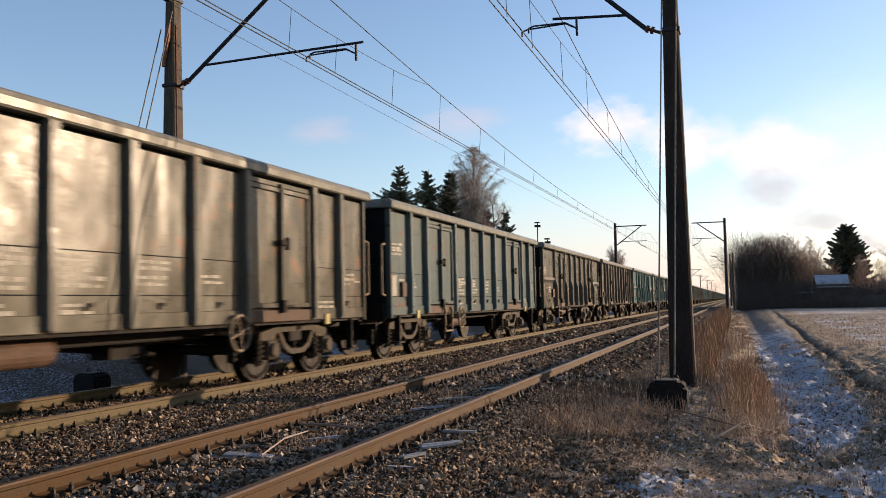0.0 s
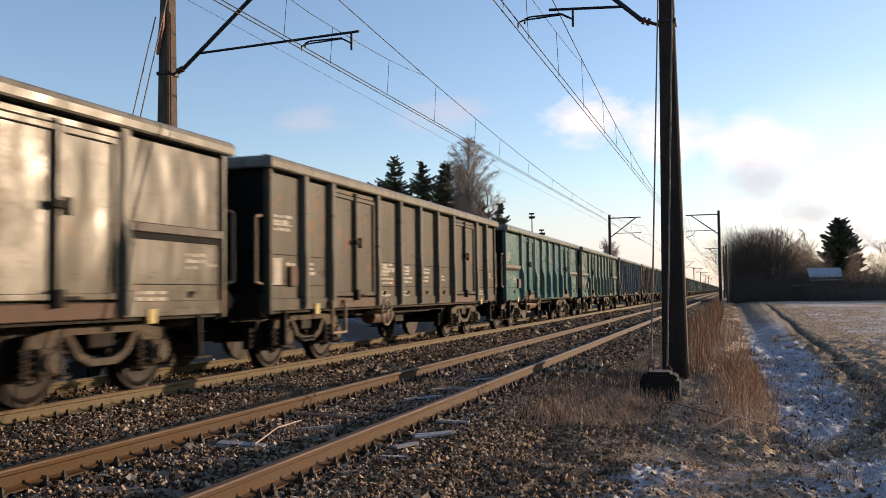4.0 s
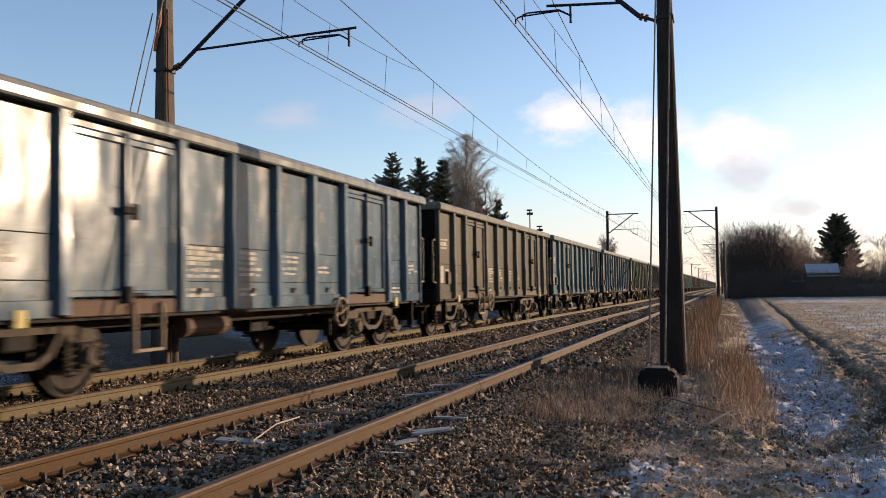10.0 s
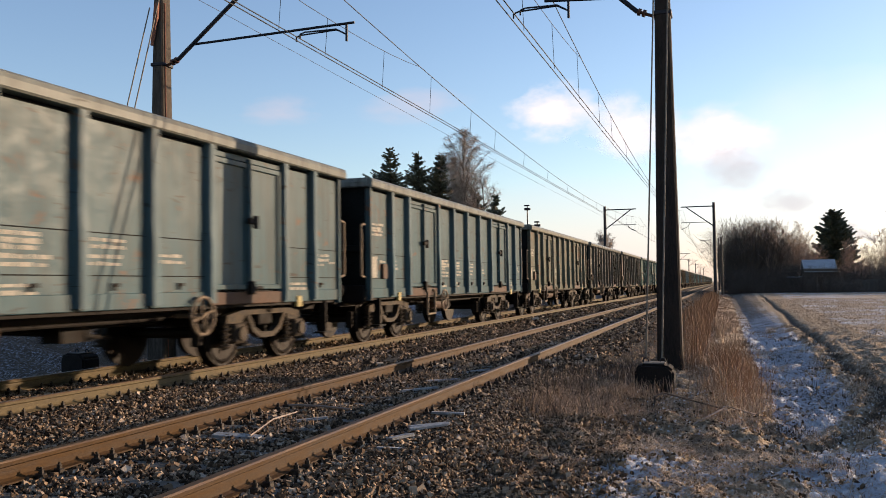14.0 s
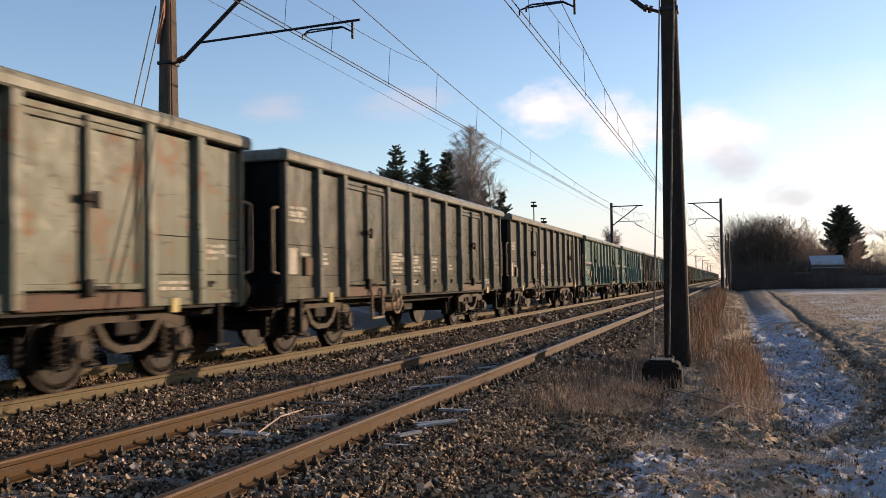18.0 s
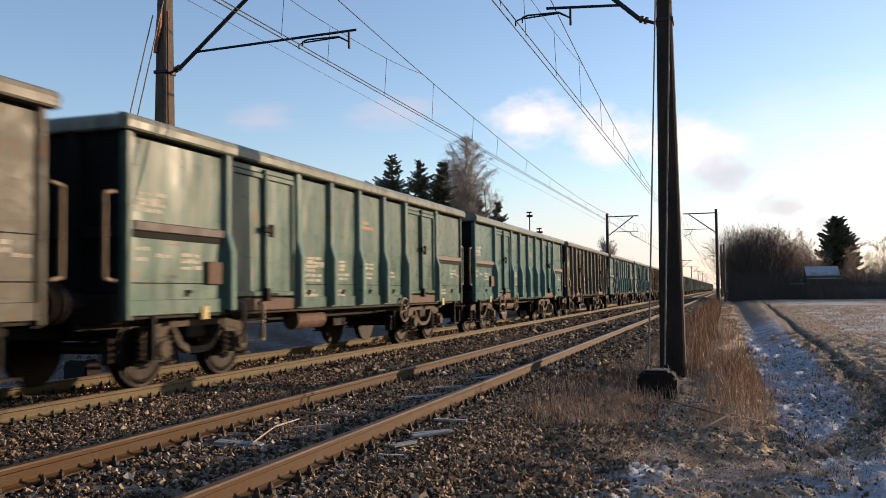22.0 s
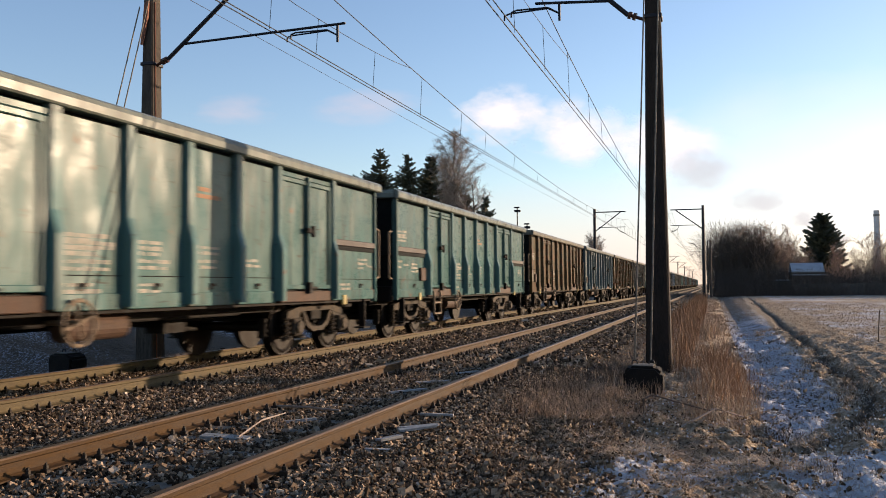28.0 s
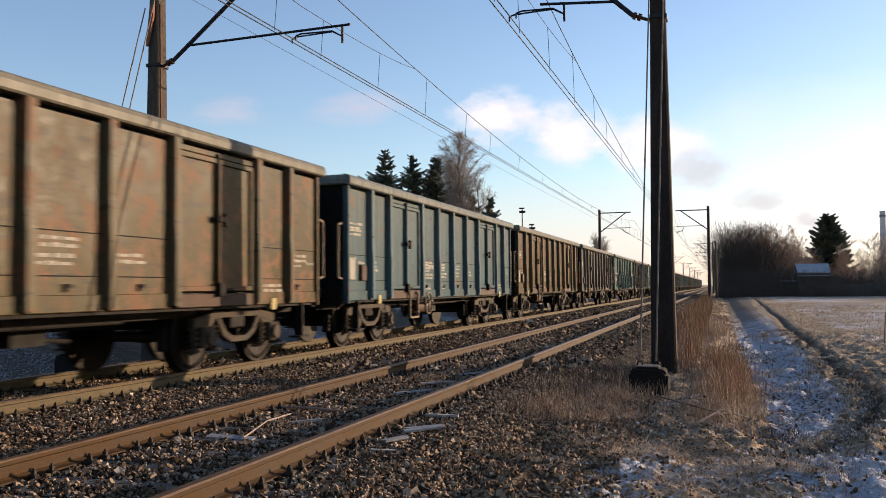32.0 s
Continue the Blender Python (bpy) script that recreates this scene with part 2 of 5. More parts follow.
NEEDLE = simple("spruce_needles", (0.048, 0.052, 0.036), (0.135, 0.135, 0.090), 1.5, 0.8)
STRAW = simple("dry_straw_grass", (0.215, 0.145, 0.092), (0.490, 0.352, 0.245), 2.5, 0.9)
STRAW_GOLD = simple("sunlit_matted_straw", (0.314, 0.220, 0.140), (0.690, 0.528, 0.370), 2.5, 0.9)
STRAW_RED = simple("russet_dry_stalks", (0.150, 0.079, 0.043), (0.320, 0.182, 0.102), 2.0, 0.9)
STRAW_PALE = simple("frosted_pale_grass", (0.367, 0.324, 0.270), (0.670, 0.626, 0.562), 3.0, 0.9)
PLANK_MAT = simple("frosted_bleached_board", (0.170, 0.163, 0.157), (0.408, 0.408, 0.408), 6.0, 0.85, 0, 0.5, 0.004, (1, 6, 6))
# Snow greyed and blued: the slope's shade is put into the colour.
SNOW_ROOF = simple("shaded_snow_roof", (0.242, 0.255, 0.282), (0.352, 0.361, 0.378), 1.0, 0.8)
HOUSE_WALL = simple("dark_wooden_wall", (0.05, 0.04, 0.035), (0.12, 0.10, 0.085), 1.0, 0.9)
PALE_MAT = simple("pale_tower_concrete", (0.40, 0.38, 0.37), (0.52, 0.50, 0.48), 0.05, 0.9)


def ballast_ground():
    """Ground cover by strips: ballast, bare soil, dry turf, with rime and mud where the masks of the sheet put them."""
    m = Nodes("winter_ground")
    p = m.place()
    n1, n2, n3 = m.noise(p, 0.6, 4), m.noise(p, 5.0, 5), m.noise(p, 30.0, 4, 0.7)
    def mask(name):
        n = m.node("Attribute")
        n.attribute_name = name
        return n.outputs["Fac"]
    # Kept near black so the gaps between stones look shaded.
    stone = m.ramp(n3, (0.32, (0.006, 0.004, 0.003)), (0.55, (0.028, 0.020, 0.014)), (0.75, (0.09, 0.068, 0.05)))
    soil = m.ramp(n3, (0.3, (0.040, 0.029, 0.021)), (0.7, (0.21, 0.155, 0.108)))
    straw = m.noise(m.stretch(p, (1.0, 0.6, 1.0)), 16.0, 6, 0.7)
    turf = m.ramp(straw, (0.3, (0.085, 0.053, 0.029)), (0.48, (0.30, 0.215, 0.135)), (0.68, (0.58, 0.48, 0.365)))
    rime = m.mix(n3, (0.34, 0.37, 0.43), (0.68, 0.72, 0.80))
    n4 = m.noise(m.stretch(p, (1.0, 0.7, 1.0)), 19.0, 5, 0.65)
    speck = m.math("ADD", m.math("MULTIPLY", n4, 0.55), m.math("MULTIPLY", n3, 0.45))
    def patchy(name, soft):
        lo = m.math("SUBTRACT", 0.86, m.math("MULTIPLY", mask(name), 0.72))
        return m.math("DIVIDE", m.math("SUBTRACT", speck, lo), soft, True)
    base = m.mix(mask("soil"), stone, soil)
    base = m.mix(patchy("turf", 0.10), base, turf)
    base = m.mix(m.math("MULTIPLY", mask("mud"), 0.9), base, m.mix(n3, (0.022, 0.017, 0.013), (0.075, 0.055, 0.04)))
    col = m.mix(m.math("MULTIPLY", patchy("rime", 0.12), 0.92), base, rime)
    h = m.math("ADD", m.math("MULTIPLY", n2, 0.8), m.math("MULTIPLY", n3, 1.0))
    return m.finish(col, 0.92, 0.0, h, 1.0, 0.05, 0.15)


GROUND = ballast_ground()


def stone_material(name, tones, dirt, spec=0.12):
    """Loose pieces, each in its own tone, dirty in patches."""
    m = Nodes(name)
    one = m.node("NewGeometry").outputs["Random Per Island"]
    tone = m.ramp(one, *tones)
    n = m.noise(m.place(), 60.0, 4)
    col = m.mix(m.math("MULTIPLY", n, 0.6), tone, dirt)
    return m.finish(col, 0.88, 0.0, n, 0.5, 0.006, spec)


STONE = stone_material("ballast_stone", ((0.0, (0.012, 0.009, 0.006)), (0.32, (0.075, 0.048, 0.030)), (0.62, (0.26, 0.176, 0.110)), (0.92, (0.45, 0.33, 0.225)), (1.0, (0.60, 0.50, 0.40))), (0.03, 0.02, 0.013))
CLOD = stone_material("frozen_brown_litter", ((0.0, (0.030, 0.020, 0.013)), (0.35, (0.150, 0.098, 0.060)), (0.65, (0.35, 0.240, 0.150)), (1.0, (0.62, 0.46, 0.31))), (0.05, 0.03, 0.017))
FROST_BIT = simple("frosted_litter", (0.40, 0.40, 0.42), (0.70, 0.71, 0.74), 6.0, 0.9)


# ---- ground ----
def smooth_step(a, b, v):
    t = np.clip((v - a) / (b - a), 0, 1)
    return t * t * (3 - 2 * t)


SECTION_X = (-400, -40, -18, -12.6, -10.6, -9.9, -9.0, -6.0, -5.6, -5.1, -2.2, -1.75, -1.1, -0.1, 0.25, 0.55, 0.9, 1.3, 1.6, 1.95, 2.6, 6.0, 60, 400)
SECTION_Z = (0.5, 0.6, 0.55, -0.75, -0.5, -0.22, -0.17, -0.17, -0.23, -0.17, -0.17, -0.27, -0.33, -0.36, -0.44, -0.51, -0.50, -0.42, -0.36, -0.32, -0.29, -0.26, -0.2, 0.3)


def value_noise(x, y, scale, seed):
    """Smooth lattice noise between 0 and 1."""
    u, v = np.asarray(x, float) * scale, np.asarray(y, float) * scale
    i, j = np.floor(u).astype(np.int64), np.floor(v).astype(np.int64)
    f, g = u - i, v - j
    f, g = f * f * (3 - 2 * f), g * g * (3 - 2 * g)
    def h(a, b):
        k = (a * 374761393 + b * 668265263 + seed * 974634777) & 0x7fffffff
        k = ((k ^ (k >> 13)) * 1274126177) & 0x7fffffff
        return ((k ^ (k >> 16)) & 0xffff) / 65535.0
    return (h(i, j) * (1 - f) + h(i + 1, j) * f) * (1 - g) + (h(i, j + 1) * (1 - f) + h(i + 1, j + 1) * f) * g


def fractal(x, y, scale, seed, octaves=4):
    out, amp, tot = 0, 1.0, 0
    for o in range(octaves):
        out, tot = out + amp * value_noise(x, y, scale * 2 ** o, seed + o), tot + amp
        amp *= 0.55
    return out / tot


def rut_x(y):
    """The wheel rut: along the field's edge, swinging in towards the rails near the camera."""
    y = np.asarray(y, float)
    return np.where(y > 18, 1.95 + (y - 18) * 0.0195, 1.95 - 0.085 * np.clip(13.0 - y, 0, 6) ** 1.85) + 0.05 * np.sin(y * 0.35)


def ground_z(x, y):
    x, y = np.asarray(x, float), np.asarray(y, float)
    z = np.interp(x, SECTION_X, SECTION_Z)
    rough = smooth_step(-2.3, -1.2, x) + smooth_step(-9.8, -11.0, x)
    near = smooth_step(10.0, 6.5, y) * smooth_step(-1.2, 0.2, x)
    z = z * (1 - near) + near * (-0.36 + 0.05 * np.clip(x, 0, 2))
    lumps = (fractal(x, y, 1.6, 3) - 0.5) * 0.15 + (fractal(x, y, 5.0, 9, 3) - 0.5) * 0.15
    lumps = lumps + (fractal(x, y, 7.5, 15, 3) - 0.5) * 0.13 * smooth_step(30, 14, y) * smooth_step(3.2, 2.0, x) * smooth_step(-6, 0, y)
    flat = smooth_step(9, 40, x)
    lumps = lumps * (1 - 0.8 * smooth_step(20, 40, y))
    lumps = lumps * (0.15 + 0.85 * smooth_step(-9, -1, y))
    d = x - rut_x(y)
    rut = np.exp(-(d / 0.11) ** 2) * smooth_step(110, 60, y) * smooth_step(-0.4, 0.6, x) * smooth_step(7.7, 8.3, y)
    bank = np.exp(-((d - 0.42) / 0.22) ** 2) * smooth_step(110, 60, y) * smooth_step(0.6, 1.6, x)
    return z + lumps * (rough * (1 - 0.7 * flat) + 0.06) - 0.062 * rut + 0.012 * bank


def axis_steps(stops):
    out = []
    for a, b, d in stops:
        out += list(np.arange(a, b, d))
    return np.array(out + [stops[-1][1]])


gx = axis_steps([(-1500, -400, 275), (-400, -60, 40), (-60, -14, 4), (-14, -10, 0.4), (-10, -2.4, 0.25), (-2.4, 2.6, 0.04), (2.6, 4.0, 0.07), (4.0, 8, 0.3), (8, 60, 4), (60, 400, 40), (400, 1500, 275)])
gy = axis_steps([(-300, -20, 40), (-20, -6, 1.5), (-6, 0, 0.3), (0, 4.6, 0.12), (4.6, 12, 0.045), (12, 20, 0.09), (20, 40, 0.25), (40, 120, 1.5), (120, 400, 20), (400, 3000, 260)])
GX, GY = np.meshgrid(gx, gy)
GZ = ground_z(GX, GY)
nx, ny = len(gx), len(gy)
idx = np.arange(nx * ny).reshape(ny, nx)
quads = np.stack([idx[:-1, :-1], idx[:-1, 1:], idx[1:, 1:], idx[1:, :-1]], -1).reshape(-1, 4)
ground_mesh = raw_mesh("ground", np.stack([GX, GY, GZ], -1).reshape(-1, 3), quads)


def churned(x, y):
    """Where the wheel track turns in across the verge: dark trodden soil."""
    return np.exp(-((y - 8.55 - 0.3 * (fractal(x, y, 1.5, 43) - 0.5)) / 0.30) ** 2) * smooth_step(-2.0, -1.4, x) * smooth_step(0.8, 0.3, x) * (0.15 + 0.6 * fractal(x, y, 2.6, 47))


def ground_masks(x, y):
    big, small = fractal(x, y, 0.45, 21), fractal(x, y, 2.2, 31)
    d = x - rut_x(y)
    soil = smooth_step(-2.0, -1.2, x) + smooth_step(-10.4, -11.2, x)
    turf = smooth_step(-1.5, -0.6, x) * (0.45 + 0.5 * small) * (1 - 0.45 * smooth_step(0.3, 0.7, x) * smooth_step(-0.35, -0.8, d)) + 0.35 * smooth_step(-11, -13, x)
    turf += 0.4 * smooth_step(9.4, 7.8, y) * smooth_step(-1.0, -0.4, x)
    turf += 0.10 * np.exp(-((d + 0.35) / 0.25) ** 2) * smooth_step(9, 14, y)
    # Swale rime thins with distance, a stand-in for shade on the far strip.
    swale = smooth_step(0.25, 0.6, x) * smooth_step(-0.12, -0.42, d) * (0.51 + 0.24 * fractal(x, y, 1.4, 61)) * (1 - 0.30 * smooth_step(22, 60, y))
    field = smooth_step(0.45, 1.6, d) * (0.10 + 0.42 * big + 0.36 * small + 0.22 * smooth_step(12.5, 10, y)) * smooth_step(6, 8, y)
    fore = smooth_step(9.4, 7.8, y) * smooth_step(-1.7, -0.6, x) * (0.22 + 0.70 * fractal(x, y, 1.1, 55)) * (1 + 0.45 * smooth_step(0.2, 1.0, x))
    verge = smooth_step(-1.3, -0.8, x) * smooth_step(0.4, 0.1, x) * 0.55 * fractal(x, y, 1.3, 77) * smooth_step(16, 9, y)
    crib = np.exp(-((x + 3.45) / 0.42) ** 2) * 0.62 * fractal(x, y, 1.5, 91) + 0.35 * np.exp(-((x + 5.1) / 0.35) ** 2) * small
    beyond = smooth_step(-11.0, -12.0, x) * (0.20 + 0.46 * big)
    fore = np.minimum(fore, 0.66)
    rime = np.maximum.reduce([swale, field, fore, verge, crib, beyond])
    mud = np.exp(-(d / 0.135) ** 2) * smooth_step(-0.5, 0.5, x) * smooth_step(130, 70, y) * smooth_step(7.7, 8.3, y)
    mud = np.maximum(mud, churned(x, y))
    turf = turf * (1 - 0.7 * churned(x, y))
    rime = rime * (1 - 0.85 * mud)
    return {"soil": soil, "turf": turf, "rime": rime, "mud": mud}


for key, values in ground_masks(GX, GY).items():
    layer = ground_mesh.attributes.new(key, "FLOAT", "POINT")
    layer.data.foreach_set("value", np.clip(values, 0, 1).astype(np.float32).ravel())
ground = part_mesh("ground", ground_mesh, GROUND, smooth=True)
tagged(ground, "frosty winter ground of ballast, dry grass and field", "ground", kind="structure")


# ---- tracks ----
RAIL_SECTION = ((-0.036, -0.012), (-0.028, 0.0), (0.028, 0.0), (0.036, -0.012), (0.034, -0.036), (0.010, -0.048), (0.009, -0.118),
                (0.030, -0.132), (0.068, -0.140), (0.068, -0.152), (-0.068, -0.152), (-0.068, -0.140), (-0.030, -0.132), (-0.009, -0.118),
                (-0.010, -0.048), (-0.034, -0.036))


def make_rail(x):
    bm = bmesh.new()
    ys = [-40, -10, 4, 8, 12, 18, 26, 40, 70, 120, 200, 400, FAR_Y]
    rings = [[bm.verts.new((px, y, pz)) for px, pz in RAIL_SECTION] for y in ys]
    n = len(RAIL_SECTION)
    for a, b in zip(rings, rings[1:]):
        for i in range(n):
            f = bm.faces.new((a[i], a[(i + 1) % n], b[(i + 1) % n], b[i]))
            f.material_index = 1 if i in (0, 1, 2) else 0
    bmesh.ops.recalc_face_normals(bm, faces=bm.faces[:])
    ob = part("rail", bm, RAIL_SIDE if x > -5.5 else RAIL_DUSTY)
    ob.data.materials.append(RAIL_TOP)
    ob.location = (x, 0, 0)
    return tagged(ob, "rust-brown steel rail with a worn bright head", "rail", "rails of the two tracks")


RAILS = [make_rail(x) for x in RAIL_X]


# ---- sleepers and fastenings ----
def make_sleepers(cx, y0, name_group):
    base = None
    for i in range(110):
        y = y0 + i * SLEEPER
        if base is None:
            bm = bmesh.new()
            prism(bm, [(-0.125, -0.36), (0.125, -0.36), (0.10, -0.163), (-0.10, -0.163)], "x", -1.28, 1.28)
            bmesh.ops.bevel(bm, geom=bm.edges[:], offset=0.012, segments=1, affect="EDGES")
            ob = part("sleeper", bm, SLEEPER_MAT)
            base = ob.data
            tagged(ob, "grey concrete sleeper half sunk in ballast", "sleeper", name_group)
        else:
            ob = new("sleeper", base)
            tagged(ob, "grey concrete sleeper half sunk in ballast", "sleeper", name_group)
        ob.location = (cx, y, random.uniform(-0.006, 0.004))


make_sleepers(NEAR_C, 4.95 - 0.55 * 14, "sleepers of the near track")
make_sleepers(FAR_C, 7.147 - 0.55 * 16, "sleepers of the far track")


def clip_mesh(bm, x, y, s):
    box(bm, x - 0.030, x + 0.035, y - 0.024, y + 0.024, -0.165, -0.122, 0.006)
    rod(bm, (x + 0.004 * s, y, -0.125), (x + 0.004 * s, y, -0.095), 0.019, n=6)
    rod(bm, (x + 0.004 * s, y, -0.096), (x + 0.004 * s, y, -0.080), 0.010, n=6)


def make_clips():
    bm = bmesh.new()
    clip_mesh(bm, 0, 0, 1)
    me = bpy.data.meshes.new("fastening_clip")
    bm.to_mesh(me)
    bm.free()
    me.materials.append(CLIP)
    for r, (rail, x) in enumerate(zip(RAILS, RAIL_X)):
        start = (4.95 if r < 2 else 7.147) - 0.55 * 6
        far = bmesh.new()
        for i in range(90):
            y = start + i * SLEEPER
            for s in (1, -1):
                for d in (-0.085, 0.085):
                    if i < 36 and s == 1 and y > 3.5:
                        ob = new("fastening_clip", me)
                        ob.parent = rail
                        ob.location = (0.105, y + d, 0)
                        ob.rotation_euler = (0, 0, random.uniform(-0.2, 0.2))
                    elif y > 3.5 and (s == 1 or i < 30):
                        box(far, s * 0.105 - 0.03, s * 0.105 + 0.03, y + d - 0.025, y + d + 0.025, -0.165, -0.09)
        tagged(part("fastening_rest", far, CLIP, rail), kind="stuff")


make_clips()


# ---- loose ballast ----
def scatter_stones(name, n, xs, ys, size, seed, keep=None, mat=STONE, flat=1.0, label="loose crushed grey-brown ballast stones", category="ballast"):
    """Angular crushed stones as one mesh of small skewed blocks."""
    rng = np.random.default_rng(seed)
    x, y = rng.uniform(*xs, n), rng.uniform(*ys, n)
    ok = (y > np.abs(x) / 1.25 - 0.5) & (np.hypot(x, y) > 4.6)
    for rx in RAIL_X:
        ok &= np.abs(x - rx) > 0.075
    if keep is not None:
        ok &= keep(x, y, rng)
    x, y = x[ok], y[ok]
    n = len(x)
    cube = np.array([(a, b, c) for a in (-1, 1) for b in (-1, 1) for c in (-1, 1)], float)
    faces = np.array([(0, 1, 3, 2), (4, 6, 7, 5), (0, 4, 5, 1), (2, 3, 7, 6), (0, 2, 6, 4), (1, 5, 7, 3)])
    tris = np.concatenate([faces[:, [0, 1, 2]], faces[:, [0, 2, 3]]])
    v = cube[None] * rng.uniform(0.62, 1.0, (n, 8, 3))
    v *= (size * rng.lognormal(0, 0.27, n))[:, None, None] * rng.uniform(0.22, 1.25, (n, 1, 3)) * np.array((1.0, 1.0, flat))
    q = rng.normal(size=(n, 4))
    q /= np.linalg.norm(q, axis=1, keepdims=True)
    w, a, b, c = q.T
    rot = np.stack([1 - 2 * (b * b + c * c), 2 * (a * b - c * w), 2 * (a * c + b * w), 2 * (a * b + c * w), 1 - 2 * (a * a + c * c), 2 * (b * c - a * w),
                    2 * (a * c - b * w), 2 * (b * c + a * w), 1 - 2 * (a * a + b * b)], -1).reshape(n, 3, 3)
    v = np.einsum("nij,nkj->nki", rot, v)
    z = ground_z(x, y) + rng.uniform(-0.006, 0.018, n)
    v += np.stack([x, y, z], -1)[:, None, :]
    t = tris[None] + (np.arange(n) * 8)[:, None, None]
    ob = part_mesh(name, raw_mesh(name, v.reshape(-1, 3), t.reshape(-1, 3)), mat)
    return tagged(ob, label, category, kind="stuff")


def off_sleepers(x, y, rng):
    near = np.abs(x - NEAR_C) < 0.72
    on = (np.abs((y - 4.95 + 0.275) % SLEEPER - 0.275) < 0.12) & near
    return ~on | (rng.random(len(x)) < 0.35)


def shoulder(x, y, rng):
    """Fewer stones out on the grass side."""
    return off_sleepers(x, y, rng) & (rng.random(len(x)) < np.clip((-1.85 - x) / 0.6 + 0.08, 0.02, 1))


scatter_stones("ballast_stones_near", 120000, (-9.1, -0.9), (4.0, 13.0), 0.0150, 11, shoulder)
scatter_stones("ballast_stones_middle", 38000, (-9.8, -0.9), (13.0, 27.0), 0.031, 12, shoulder)
scatter_stones("ballast_stones_far", 12000, (-9.8, -1.2), (27.0, 60.0), 0.05, 13, shoulder)


def litter(x, y, rng):
    return rng.random(len(x)) < 0.25 + 0.75 * fractal(x, y, 1.2, 5)


scatter_stones("soil_clods", 11000, (-1.7, 0.7), (5.0, 11.5), 0.0135, 14, litter, CLOD, 0.5, "frozen soil clods on the verge", "soil")
scatter_stones("shoulder_litter", 32000, (-2.6, -0.75), (5.0, 12.5), 0.0175, 18, litter, CLOD, 0.35, "brown frozen litter and clods beside the ballast", "soil")
scatter_stones("frost_litter", 5000, (-1.2, 2.0), (5.0, 12.0), 0.010, 15, litter, FROST_BIT, 0.6, "frosted bits of litter on the ground", "litter")
scatter_stones("swale_clods", 2500, (0.2, 2.3), (5.0, 16.0), 0.016, 16, litter, CLOD, 0.6, "frozen soil clods in the swale", "soil")


# ---- dry grass ----
def blades(name, mat, n, xs, ys, height, seed, label, lean=0.35, width=0.006, keep=None, clump=0.0):
    rng = np.random.default_rng(seed)
    x, y = rng.uniform(*xs, n), rng.uniform(*ys, n)
    if clump:
        m = max(4, n // 40)
        cx, cy = rng.uniform(*xs, m), rng.uniform(*ys, m)
        pick = rng.integers(0, m, n)
        x, y = cx[pick] + rng.normal(0, clump, n), cy[pick] + rng.normal(0, clump, n)
    if keep is not None:
        ok = keep(x, y, rng)
        x, y = x[ok], y[ok]
        n = len(x)
    h = height * rng.lognormal(-0.1, 0.35, n)
    far = np.clip(np.hypot(x, y) / 9.0, 0.8, 4)
    wd = width * far * rng.uniform(0.6, 1.3, n)
    a = rng.uniform(0, 2 * np.pi, n)
    side = np.stack([np.cos(a), np.sin(a), np.zeros(n)], -1) * wd[:, None]
    b = rng.uniform(0, 2 * np.pi, n)
    off = np.stack([np.cos(b), np.sin(b)], -1) * (rng.uniform(0.1, 1, n) * lean * h)[:, None]
    base = np.stack([x, y, ground_z(x, y) - 0.01], -1)
    up = h * min(1.0, 0.9 / max(lean, 0.1) ** 1.6)
    mid = base + np.concatenate([off * 0.35, (up * 0.62)[:, None]], 1)
    tip = base + np.concatenate([off, up[:, None]], 1)
    v = np.stack([base - side, base + side, mid - side * 0.8, mid + side * 0.8, tip], 1)
    t = np.array([(0, 1, 3), (0, 3, 2), (2, 3, 4)])[None] + (np.arange(n) * 5)[:, None, None]
    ob = part_mesh(name, raw_mesh(name, v.reshape(-1, 3), t.reshape(-1, 3)), mat)
    return tagged(ob, label, "grass", kind="stuff")


def clear_of_post(x, y, rng):
    return (np.hypot(x + 0.93, (y - 11.7) * 0.6) > 0.42) & (np.hypot(x + 0.95, y - 15.5) > 0.22)


def patchy(x, y, rng):
    return (fractal(x, y, 2.3, 83, 3) + rng.normal(0, 0.05, len(x)) > 0.5) & (rng.random(len(x)) > 0.9 * churned(x, y))


blades("tall_dry_grass", STRAW_RED, 1700, (-0.12, 0.34), (9.6, 17.0), 0.40, 21, "tall russet dry grass stalks beside the swale", 0.8, 0.0016, clear_of_post, 0.13)
blades("swale_edge_straw", STRAW_GOLD, 420, (0.0, 0.36), (9.4, 13.0), 0.34, 38, "pale bent straw stalks beside the swale", 1.0, 0.0019, clear_of_post, 0.12)
blades("tall_dry_grass_far", STRAW_RED, 2600, (-0.72, -0.38), (14.8, 60), 0.45, 22, "tall russet dry grass along the line", 0.35, 0.0017, clear_of_post)
blades("tall_dry_grass_line", STRAW_RED, 3600, (-1.55, -0.6), (20, 105), 0.45, 33, "tall russet dry grass along the line", 0.35, 0.0018, clear_of_post)
blades("tall_straw", STRAW, 1100, (-0.65, 0.32), (9.3, 30), 0.26, 23, "tall straw-coloured dry grass", 0.6, 0.0028, clear_of_post, 0.10)
blades("dry_tussocks", STRAW, 4600, (-2.0, -1.0), (8.9, 11.8), 0.20, 24, "tangled brown dry grass tussocks", 1.2, 0.0020, clear_of_post, 0.16)
blades("dry_tussocks_dark", BARK, 1300, (-2.2, -1.2), (8.6, 14.0), 0.20, 25, "dead brown weed stalks", 0.6, 0.0022, clear_of_post, 0.12)
blades("block_grass", STRAW, 170, (-1.25, -0.6), (11.2, 11.75), 0.20, 34, "dry grass round the anchor block", 0.6, 0.0026)
